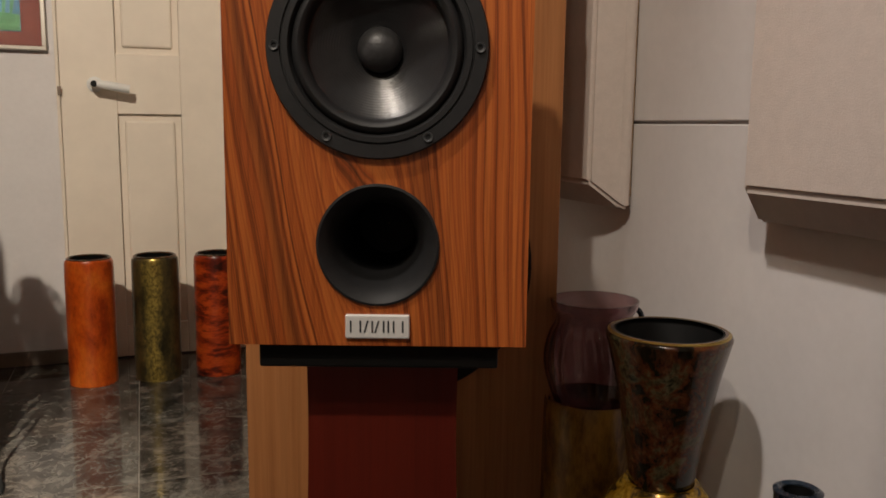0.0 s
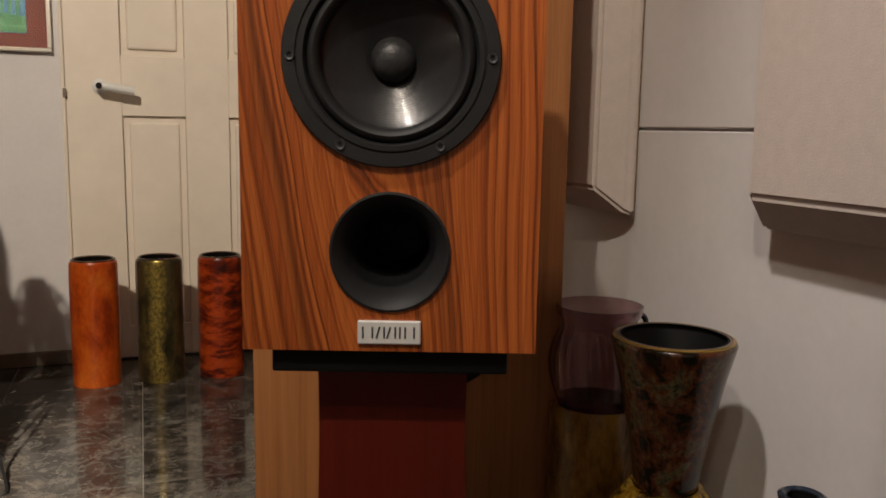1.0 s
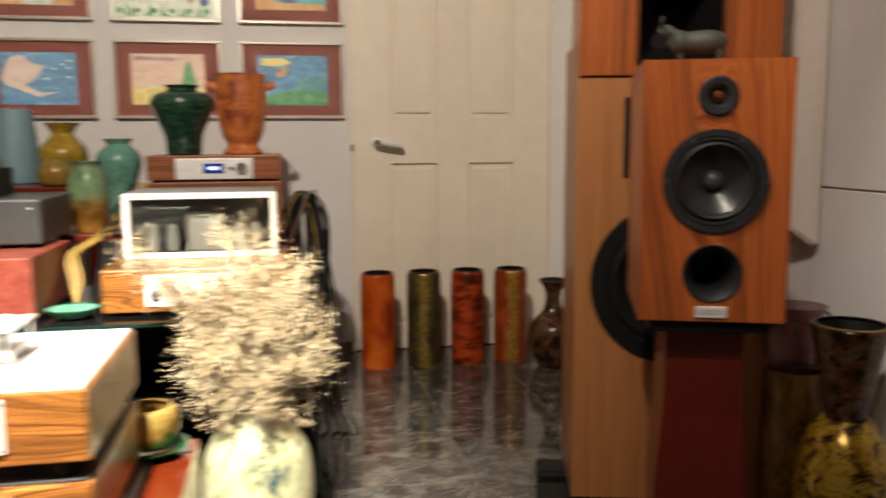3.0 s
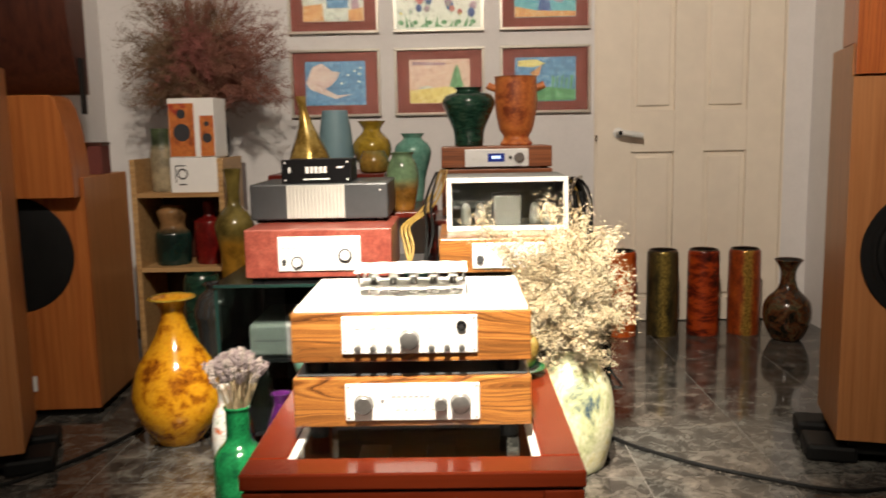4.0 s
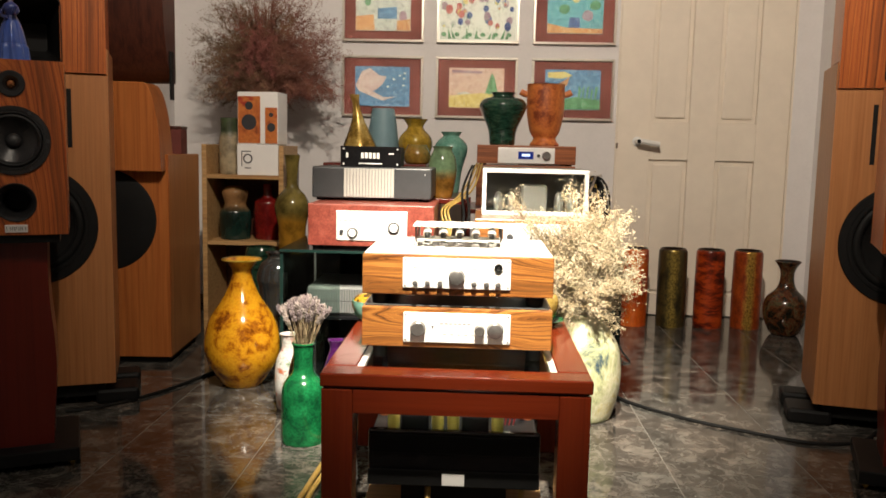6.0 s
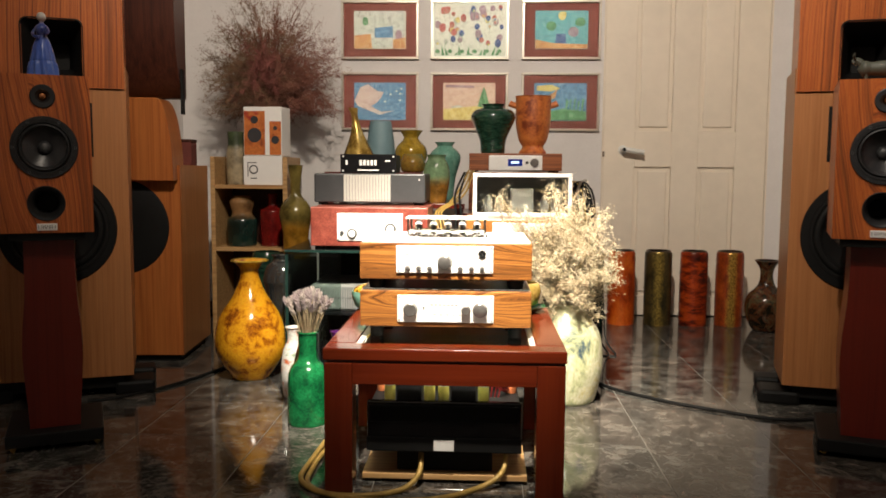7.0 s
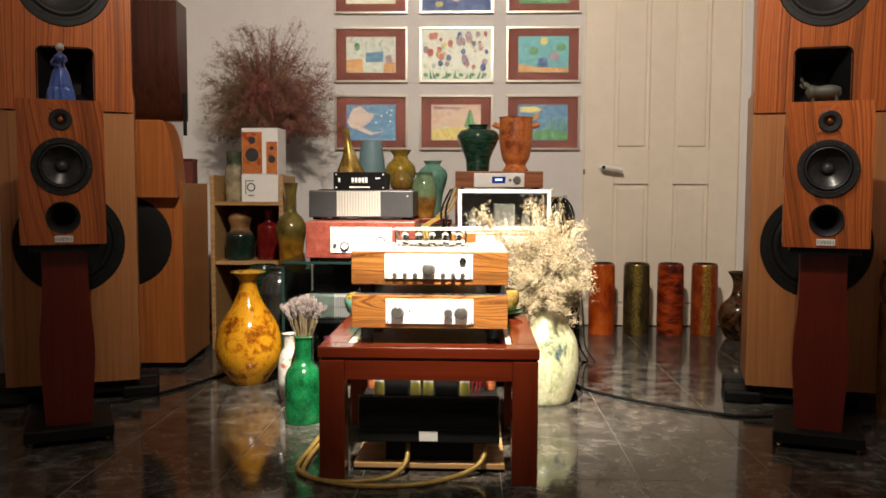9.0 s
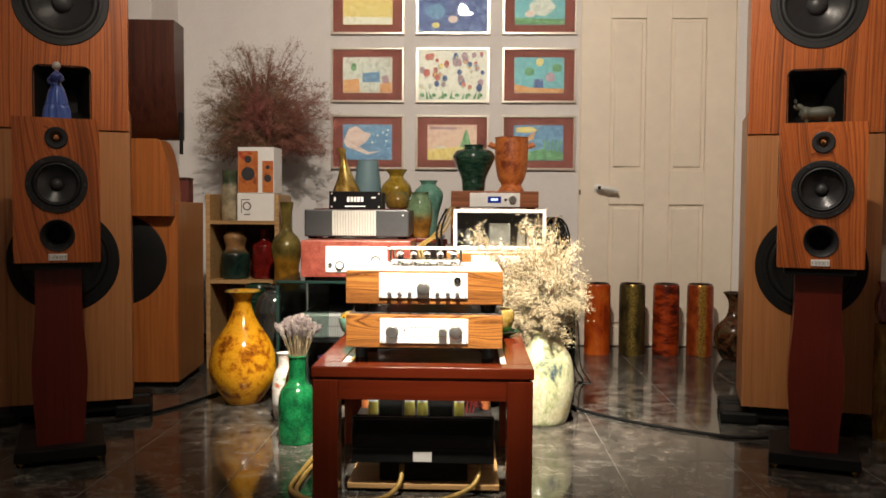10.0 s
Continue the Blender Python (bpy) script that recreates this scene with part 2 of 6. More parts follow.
M["white"] = plain("white_card", (0.78, 0.77, 0.75), 0.5, vary=0.05)
M["offwhite"] = plain("white_lacquer", (0.74, 0.73, 0.70), 0.35, vary=0.05)
M["pale_grey"] = plain("pale_grey_metal", (0.17, 0.175, 0.17), 0.4, 0.1, vary=0.1)
M["legend"] = plain("legend_grey", (0.34, 0.34, 0.34), 0.6, bump=0)
M["ink"] = plain("ink", (0.03, 0.03, 0.035), 0.6, bump=0)
M["skirting"] = plain("skirting", (0.20, 0.15, 0.11), 0.5, vary=0.2)
M["mat"] = plain("picture_mount", (0.135, 0.028, 0.020), 0.8, vary=0.15, scale=120)
M["frame_silver"] = plain("picture_frame", (0.72, 0.68, 0.60), 0.28, 0.7, vary=0.1)
M["grout"] = plain("grout", (0.17, 0.155, 0.135), 0.7, vary=0.2)


def glass(name, colour, rough=0.0):
    n = Nodes(name)
    n.b.inputs["Transmission Weight"].default_value = 1.0
    n.b.inputs["IOR"].default_value = 1.45
    return n.done(colour, rough)


M["glass"] = glass("clear_glass", (0.9, 0.95, 0.93))
M["smoked"] = glass("smoked_glass", (0.42, 0.52, 0.48))
M["purple_glass"] = glass("purple_glass", (0.50, 0.34, 0.36))

# dark marble tiles: cloudy grey-brown ground, wavy pale veins, dark pits
n = Nodes("marble_tile")
v = n.coords((1, 1, 1))
wob = n.node("TexNoise", Scale=9.0, Detail=4.0)
n.link(v, wob.inputs["Vector"])
bent = n.node("VectorMath")
bent.operation = "MULTIPLY_ADD"
bent.inputs[1].default_value = (0.10, 0.10, 0.0)
n.link(wob.outputs["Color"], bent.inputs[0])
n.link(v, bent.inputs[2])
cloud = n.noise(bent.outputs[0], 13, 8, 0.66)
wisp = n.noise(bent.outputs[0], 21, 5, 0.6)
speck = n.noise(v, 60, 5, 0.7)
hue = n.noise(v, 3.0, 2, 0.5)
col = n.ramp(cloud, [(0.33, (0.010, 0.010, 0.010)), (0.46, (0.040, 0.037, 0.034)), (0.57, (0.092, 0.084, 0.075)), (0.70, (0.19, 0.175, 0.155))])
col = n.mix(n.ramp(wisp, [(0.47, (0, 0, 0)), (0.50, (0.42, 0.42, 0.42)), (0.53, (0, 0, 0))]), col, (0.22, 0.205, 0.185))
col = n.mix(0.45, col, n.ramp(speck, [(0.36, (0.35, 0.35, 0.35)), (0.60, (1, 1, 1))]), "MULTIPLY")
col = n.mix(0.5, col, n.ramp(hue, [(0.38, (1.0, 0.86, 0.76)), (0.62, (0.92, 1.0, 1.0))]), "MULTIPLY")
rr = n.ramp(speck, [(0.3, (0.05, 0.05, 0.05)), (0.8, (0.15, 0.15, 0.15))])
n.bump(n.noise(v, 5, 2), 0.05, 0.002)
M["tile"] = n.done(col, rr, 0.0, 0.0, 0.55)

M["orange_glaze"] = glaze("orange_glaze", [(0.25, 0.028, 0.004), (0.50, 0.075, 0.007), (0.58, 0.125, 0.014)], 11, 0.27, 1.5, 0.4, stretch=0.5, fleck=0.28)
# olive and rust: lamp sheen put into the colour as a gold streak
M["olive_glaze"] = gilt("olive_gold_sheen", [(0.012, 0.010, 0.005), (0.035, 0.027, 0.010), (0.075, 0.052, 0.018), (0.020, 0.020, 0.010)], (0.42, 0.30, 0.07), -0.012, 0.34, 15)
M["red_glaze"] = glaze("red_black_glaze", [(0.028, 0.006, 0.004), (0.13, 0.013, 0.004), (0.40, 0.050, 0.008), (0.46, 0.075, 0.010)], 7, 0.28, 2.0, 0.3, stretch=2.6, fleck=0.4)
M["rust_glaze"] = gilt("rust_gold_sheen", [(0.10, 0.016, 0.005), (0.30, 0.050, 0.009), (0.40, 0.080, 0.014)], (0.62, 0.36, 0.07), -0.006, 0.30, 17)
M["bottle_glaze"] = two_tone("amber_olive_bottle", (0.30, 0.145, 0.016), (0.15, 0.115, 0.030), 0.165)
M["sand_green_glaze"] = two_tone("sand_green_glaze", (0.33, 0.27, 0.17), (0.055, 0.075, 0.035), 0.185, 0.012, 14, 0.5)
M["gilt_shoulder"] = two_tone("green_jar_gilt_shoulder", (0.010, 0.030, 0.024), (0.24, 0.13, 0.055), 0.145, 0.014)
M["jade_amber"] = two_tone("jade_over_amber", (0.26, 0.12, 0.022), (0.15, 0.24, 0.13), 0.10, 0.02)
M["yellow_glaze"] = glaze("yellow_amber_glaze", [(0.15, 0.040, 0.004), (0.34, 0.115, 0.006), (0.56, 0.245, 0.010), (0.62, 0.30, 0.014), (0.55, 0.22, 0.010)], 13, 0.10, 1.8, 0.9, fleck=0.25)
M["green_glaze"] = glaze("emerald_glaze", [(0.004, 0.055, 0.020), (0.007, 0.115, 0.036), (0.011, 0.17, 0.055)], 14, 0.15, 1.5, 0.6)
M["darkgreen_glaze"] = glaze("dark_green_glaze", [(0.006, 0.02, 0.013), (0.012, 0.05, 0.032), (0.04, 0.09, 0.055)], 16, 0.15, 1.5, 0.7, stretch=3)
M["teal_glaze"] = glaze("teal_glaze", [(0.07, 0.20, 0.16), (0.14, 0.33, 0.26), (0.22, 0.42, 0.33)], 12, 0.25, 1.0, 0.5, fleck=0.35)
M["bluegrey"] = plain("blue_grey_matt", (0.15, 0.25, 0.29), 0.55, vary=0.12, scale=25)
M["gold_glaze"] = glaze("gold_olive_glaze", [(0.16, 0.095, 0.010), (0.34, 0.22, 0.022), (0.44, 0.30, 0.04)], 9, 0.14, 1.5, 0.9, fleck=0.35)
M["amber_glaze"] = glaze("amber_green_glaze", [(0.10, 0.13, 0.05), (0.22, 0.15, 0.035), (0.30, 0.15, 0.022)], 5, 0.15, 1.2, 0.7)
M["bronze_glaze"] = glaze("bronze_mottled_glaze", [(0.008, 0.007, 0.004), (0.020, 0.015, 0.006), (0.110, 0.030, 0.010), (0.105, 0.085, 0.040), (0.016, 0.018, 0.009)], 15, 0.2, 2.5, 0.5, stretch=0.75, fleck=0.85)
M["goldleaf"] = glaze("gold_leaf_glaze", [(0.025, 0.014, 0.004), (0.09, 0.050, 0.010), (0.50, 0.28, 0.02), (0.62, 0.40, 0.05), (0.07, 0.07, 0.02)], 20, 0.2, 2.5, 0.6, 0.3)
M["browngold"] = glaze("brown_gold_glaze", [(0.07, 0.030, 0.007), (0.19, 0.090, 0.015), (0.28, 0.145, 0.022)], 12, 0.25, 1.0, 0.4, stretch=0.4)
M["gold_metal"] = plain("burnished_gold", (0.55, 0.38, 0.09), 0.3, 0.85, vary=0.35, scale=40)
M["cream_glaze"] = glaze("cream_green_glaze", [(0.05, 0.085, 0.11), (0.42, 0.44, 0.24), (0.62, 0.60, 0.42), (0.54, 0.47, 0.20)], 8, 0.2, 2.0, 0.6, stretch=0.7, fleck=0.3)
M["terracotta"] = glaze("terracotta", [(0.20, 0.040, 0.012), (0.50, 0.140, 0.035), (0.58, 0.19, 0.045), (0.36, 0.035, 0.02)], 8, 0.45, 1.5, 0.1, fleck=0.3)
M["blue_glaze"] = glaze("ink_blue_glaze", [(0.010, 0.014, 0.022), (0.02, 0.035, 0.055)], 14, 0.2, 1.0, 0.5)
M["red_glass_glaze"] = glaze("crimson_glaze", [(0.10, 0.006, 0.006), (0.20, 0.012, 0.010)], 12, 0.15, 1.0, 0.6)

# ---- builders ----
def obj_of(name, bm, material, parent=None, label="", smooth=False):
    me = bpy.data.meshes.new(name)
    bmesh.ops.recalc_face_normals(bm, faces=bm.faces)
    bm.to_mesh(me)
    bm.free()
    if smooth:
        me.shade_smooth()
        me.set_sharp_from_angle(angle=radians(38))
    me.materials.append(material)
    ob = new(name, me)
    if parent:
        ob.parent = parent
    if label:
        ob["label"] = label
    return ob


def part(name, bm, material, parent, label="", smooth=False):
    return obj_of(name, bm, material, parent, label, smooth)


def thing(name, label, category, x=0, y=0, z=0, rz=0, group="", kind=""):
    ob = new(name)
    ob.matrix_basis = pose(x, y, z, 0, 0, rz)
    return tagged(ob, label, category, group, kind)


def box(x0, x1, y0, y1, z0, z1, bevel=0.0, seg=2, bm=None):
    b = bmesh.new()
    vs = [b.verts.new((x, y, z)) for x in (x0, x1) for y in (y0, y1) for z in (z0, z1)]
    for q in ((0, 1, 3, 2), (4, 6, 7, 5), (0, 4, 5, 1), (2, 3, 7, 6), (0, 2, 6, 4), (1, 5, 7, 3)):
        b.faces.new([vs[i] for i in q])
    if bevel:
        bmesh.ops.bevel(b, geom=b.edges[:], offset=bevel, segments=seg, affect="EDGES", profile=0.5)
    return join(bm, b)


def join(bm, b):
    if bm is None:
        return b
    me = bpy.data.meshes.new("tmp")
    b.to_mesh(me)
    b.free()
    bm.from_mesh(me)
    bpy.data.meshes.remove(me)
    return bm


def lathe(profile, cx=0, cy=0, z0=0, seg=40, bm=None, axis="z"):
    """Turns a profile of (radius, height) round an axis through (cx, cy, z0)."""
    b = bmesh.new()
    rings = []
    for r, h in profile:
        ring = []
        for i in range(seg):
            a = 2 * math.pi * i / seg
            p = (r * math.cos(a), r * math.sin(a), h)
            if axis == "y":
                p = (p[0], -p[2], p[1])
            ring.append(b.verts.new((p[0] + cx, p[1] + cy, p[2] + z0)))
        rings.append(ring)
    for lo, hi in zip(rings, rings[1:]):
        for i in range(seg):
            j = (i + 1) % seg
            b.faces.new((lo[i], lo[j], hi[j], hi[i]))
    if profile[0][0] > 0.002 and profile[-1][0] > 0.002:
        for i in range(seg):
            j = (i + 1) % seg
            b.faces.new((rings[-1][i], rings[-1][j], rings[0][j], rings[0][i]))
    else:
        for ring in (rings[0], rings[-1]):
            b.faces.new(ring)
    bmesh.ops.remove_doubles(b, verts=b.verts[:], dist=1e-6)
    return join(bm, b)


def smooth_profile(pts, steps=5):
    """A rounder profile through the given (radius, height) pairs."""
    out = []
    for i in range(len(pts) - 1):
        p0, p1, p2, p3 = (pts[max(0, min(len(pts) - 1, k))] for k in (i - 1, i, i + 1, i + 2))
        for s in range(steps):
            t = s / steps
            out.append(tuple(0.5 * (2 * b + (c - a) * t + (2 * a - 5 * b + 4 * c - d) * t * t + (3 * b - a - 3 * c + d) * t ** 3) for a, b, c, d in zip(p0, p1, p2, p3)))
    return [(max(0.0008, r), h) for r, h in out + [pts[-1]]]


def hollow(pts, wall=0.006, steps=5):
    """A vessel's closed profile: outside up, inside down."""
    outer = smooth_profile(pts, steps)
    inner = [(max(0.001, r - wall), h) for r, h in reversed(outer) if h > pts[0][1] + wall]
    return [(0.0008, pts[0][1])] + outer + inner + [(0.0008, pts[0][1] + wall)]


def tube(points, r, seg=8, bm=None, cyclic=False):
    b = bmesh.new()
    pts = [Vector(p) for p in points]
    rings = []
    for i, p in enumerate(pts):
        d = (pts[min(i + 1, len(pts) - 1)] - pts[max(i - 1, 0)]).normalized()
        u = d.orthogonal().normalized() if i == 0 else (u - d * u.dot(d)).normalized()
        w = d.cross(u)
        rings.append([b.verts.new(p + r * (math.cos(2 * math.pi * k / seg) * u + math.sin(2 * math.pi * k / seg) * w)) for k in range(seg)])
    for lo, hi in zip(rings, rings[1:]):
        for i in range(seg):
            j = (i + 1) % seg
            b.faces.new((lo[i], lo[j], hi[j], hi[i]))
    b.faces.new(rings[0])
    b.faces.new(rings[-1])
    return join(bm, b)


def spline(pts, steps=8):
    out = []
    pts = [Vector(p) for p in pts]
    for i in range(len(pts) - 1):
        p0, p1, p2, p3 = (pts[max(0, min(len(pts) - 1, k))] for k in (i - 1, i, i + 1, i + 2))
        for s in range(steps):
            t = s / steps
            out.append(0.5 * (2 * p1 + (p2 - p0) * t + (2 * p0 - 5 * p1 + 4 * p2 - p3) * t * t + (3 * p1 - p0 - 3 * p2 + p3) * t ** 3))
    return out + [pts[-1]]


def prism(outline, y0, y1, bm=None):
    """An outline of (x, z) pairs, thick from y0 to y1."""
    b = bmesh.new()
    lo = [b.verts.new((x, y0, z)) for x, z in outline]
    hi = [b.verts.new((x, y1, z)) for x, z in outline]
    b.faces.new(lo)
    b.faces.new(hi)
    k = len(lo)
    for i in range(k):
        j = (i + 1) % k
        b.faces.new((lo[i], lo[j], hi[j], hi[i]))
    return join(bm, b)


def setting(name, bm, material, label, smooth=False):
    return tagged(obj_of(name, bm, material, None, "", smooth), label, "", "", "structure")


# ---- the room ----
X0, X1, Y0, Y1, H = -2.75, 1.09, -3.2, 3.15, 3.1
setting("floor", box(X0 - 0.1, X1 + 0.1, Y0 - 0.1, Y1 + 0.1, -0.1, -0.0009), M["grout"], "grey grout bed under dark marble floor tiles")
setting("ceiling", box(X0 - 0.1, X1 + 0.1, Y0 - 0.1, Y1 + 0.1, H, H + 0.1), M["ceiling"], "plain white painted ceiling")
D0, D1, DH = 0.026, 0.950, 2.14
bm = box(X0 - 0.1, D0, Y1, Y1 + 0.12, 0, H)
box(D1, X1 + 0.1, Y1, Y1 + 0.12, 0, H, bm=bm)
box(D0, D1, Y1, Y1 + 0.12, DH, H, bm=bm)
box(D0 - 0.1, D1 + 0.1, Y1 + 0.125, Y1 + 0.16, 0, DH, bm=bm)
setting("wall_north", bm, M["wall"], "white painted plaster wall with a door opening")
setting("wall_east", box(X1, X1 + 0.1, Y0, Y1, 0, H), M["wall"], "pale grey painted wall")
setting("wall_west", box(X0 - 0.1, X0, Y0, Y1, 0, H), M["wall"], "white painted plaster wall")
setting("wall_south", box(X0 - 0.1, X1 + 0.1, Y0 - 0.1, Y0, 0, H), M["wall"], "white painted plaster wall")
setting("pilaster", box(X0, -2.43, 2.72, Y1, 0, H, 0.004), M["wall"], "white painted wall pier in the corner")
setting("baseboard", box(-2.43, D0 - 0.012, Y1 - 0.012, Y1, 0, 0.05, 0.003), M["skirting"], "low dark skirting along the wall")
# wall boards over a shadow joint
setting("wall_board_upper", box(X1 - 0.012, X1, -0.5, 2.9, 0.850, H, 0.002), M["wall"], "pale grey upper wall board with a thin shadow joint")
setting("wall_board_lower", box(X1 - 0.012, X1, -0.5, 2.9, 0.0, 0.845, 0.002), M["wall"], "pale grey lower wall board")

# ---- door ----
door = thing("door_1", "closed cream six-panel door with lever handle", "door", 0, Y1, 0, kind="structure")
bm = bmesh.new()
cols = [(D0 + 0.002, 0.205), (0.415, 0.565), (0.775, D1 - 0.002)]
for a, b2 in cols:
    box(a, b2, 0.002, 0.042, 0.005, DH - 0.004, 0.002, 1, bm)
for a, b2 in ((0.205, 0.415), (0.565, 0.775)):
    for z0, z1 in ((0.005, 0.12), (0.867, 1.072), (1.985, DH - 0.003)):
        box(a, b2, 0.003, 0.041, z0, z1, 0.002, 1, bm)
part("leaf", bm, M["door"], door)
for a, b2 in ((0.205, 0.415), (0.565, 0.775)):
    for z0, z1 in ((0.12, 0.867), (1.072, 1.985)):
        bm = box(a + 0.001, b2 - 0.001, 0.018, 0.032, z0 + 0.001, z1 - 0.001)
        box(a + 0.022, b2 - 0.022, 0.006, 0.022, z0 + 0.022, z1 - 0.022, 0.008, 2, bm)
        part("panel", bm, M["door"], door)
bm = box(D0 - 0.010, D0 + 0.001, -0.006, 0.0295, 0, DH + 0.05, 0.003)
box(D1 - 0.001, D1 + 0.010, -0.006, 0.0295, 0, DH + 0.05, 0.003, 2, bm)
box(D0 + 0.004, D1 - 0.004, -0.007, 0.0295, DH - 0.003, DH + 0.05, 0.004, 2, bm)
part("frame", bm, M["door"], door)
hd = part("handle", tube(spline([(0.137, 0.002, 0.965), (0.137, -0.04, 0.965), (0.150, -0.056, 0.965), (0.195, -0.058, 0.958), (0.248, -0.056, 0.950)]), 0.0145, 12), M["offwhite"], door, "worn white lever handle", True)
part("rosette", lathe([(0.001, 0), (0.026, 0), (0.026, 0.006), (0.014, 0.012), (0.001, 0.012)], 0.137, 0.002, 0.965, 24, axis="y"), M["offwhite"], hd, "", True)
part("keyhole", lathe([(0.001, 0), (0.011, 0), (0.010, 0.006), (0.001, 0.006)], 0.137, -0.063, 0.965, 16, axis="y"), M["black"], hd, "dark lock cylinder")

# ---- acoustic panels ----
def acoustic_panel(y0, y1, z0, z1, depth, label):
    p = thing("acoustic_panel", label, "acoustic panel", group="panels along the wall")
    b = bmesh.new()
    c = 0.045
    x = X1 - 0.0245
    outer = [(y0, z0), (y1, z0), (y1, z1), (y0, z1)]
    inner = [(y0 + c * 0.4, z0 + c), (y1 - c * 0.4, z0 + c), (y1 - c * 0.4, z1 - c), (y0 + c * 0.4, z1 - c)]
    back = [b.verts.new((x, yy, zz)) for yy, zz in outer]
    mid = [b.verts.new((x - 0.018, yy, zz)) for yy, zz in outer]
    front = [b.verts.new((x - depth, yy, zz)) for yy, zz in inner]
    b.faces.new(back)
    b.faces.new(front)
    for u, w in ((back, mid), (mid, front)):
        for i in range(4):
            b.faces.new((u[i], u[(i + 1) % 4], w[(i + 1) % 4], w[i]))
    bmesh.ops.bevel(b, geom=b.edges[:], offset=0.006, segments=3, affect="EDGES")
    part("cover", b, M["fabric"], p)
    part("backing", box(x + 0.0005, x + 0.0115, y0 + 0.02, y1 - 0.02, z0 + 0.02, z1 - 0.02, 0.001, 1), M["pine"], p, "thin backing board")
    return p


acoustic_panel(1.268, 1.90, 0.70, 1.95, 0.075, "beige fabric acoustic panel hung on the pale wall")
acoustic_panel(0.55, 0.935, 0.716, 1.95, 0.06, "pinkish beige fabric acoustic panel beside a dark speaker")

# ---- loudspeakers ----
def driver(name, parent, x, z, r, y=0.0, cone="cone", screws=0, label="", cap=0.21, proud=0.006, ring_key="rubber"):
    """A cone driver facing -y: basket ring, surround, cone and cap."""
    ring = [(0.985 * r, 0), (r, 0.002), (0.985 * r, proud), (0.872 * r, proud), (0.866 * r, proud - 0.0016), (0.852 * r, proud - 0.0016), (0.846 * r, proud), (0.80 * r, proud), (0.775 * r, 0.002), (0.775 * r, -0.02), (0.98 * r, -0.02)]
    d = part(name, lathe(ring, x, y, z, 64, axis="y"), M[ring_key], parent, label, True)
    sur = [(0.785 * r, -0.004), (0.765 * r, 0.002), (0.74 * r, 0.0052), (0.71 * r, 0.0062), (0.68 * r, 0.0050), (0.655 * r, 0.001), (0.64 * r, -0.006), (0.64 * r, -0.015), (0.785 * r, -0.015)]
    part("surround", lathe(sur, x, y, z, 64, axis="y"), M[ring_key], d, "", True)
    prof = [(0.655 * r, -0.006)]
    for k in range(73):
        t = k / 72
        prof.append((r * (0.64 - t * (0.64 - cap)), -0.007 - 0.22 * r * t ** 0.85 + 0.0011 * r * (0, 1, 0, -1)[k % 4]))
    prof += [(cap * r, -0.36 * r), (0.655 * r, -0.36 * r)]
    part("cone", lathe(prof, x, y, z, 64, axis="y"), M[cone], d, "", True)
    d0 = -0.005 - 0.22 * r
    dome = [(cap * r * math.cos(a * math.pi / 16), d0 + 0.8 * cap * r * math.sin(a * math.pi / 16)) for a in range(8)] + [(0.0008, d0 + 0.8 * cap * r)]
    part("dust_cap", lathe([(cap * r, -0.34 * r)] + dome, x, y, z, 32, axis="y"), M["dust_cap"], d, "", True)
    for k in range(screws):
        a = 2 * math.pi * k / screws
        s = [(0.0008, proud - 0.002), (0.0022, proud - 0.002), (0.0022, proud + 0.001), (0.004, proud + 0.0015), (0.0045, proud - 0.001)]
        part("screw", lathe(s, x + 0.915 * r * math.cos(a), y, z + 0.915 * r * math.sin(a), 12, axis="y"), M["anthracite"], d)
    return d


def panel_with_holes(w0, w1, z0, z1, y0, y1, holes, seg=64, square=()):
    """An upright board, in one piece, with round and square holes."""
    b = bmesh.new()
    loops = [[(w0, z0), (w1, z0), (w1, z1), (w0, z1)]]
    loops += [[(x + r * math.cos(2 * math.pi * i / seg), z + r * math.sin(2 * math.pi * i / seg)) for i in range(seg)] for x, z, r in holes]
    loops += [[(a, c), (d, c), (d, e), (a, e)] for a, d, c, e in square]
    edges = []
    for lp in loops:
        vs = [b.verts.new((x, y0, z)) for x, z in lp]
        edges += [b.edges.new((vs[k], vs[(k + 1) % len(vs)])) for k in range(len(vs))]
    bmesh.ops.triangle_fill(b, use_beauty=True, use_dissolve=False, edges=edges)
    out = bmesh.ops.extrude_face_region(b, geom=b.faces[:])
    bmesh.ops.translate(b, vec=(0, y1 - y0, 0), verts=[g for g in out["geom"] if isinstance(g, bmesh.types.BMVert)])
    return b


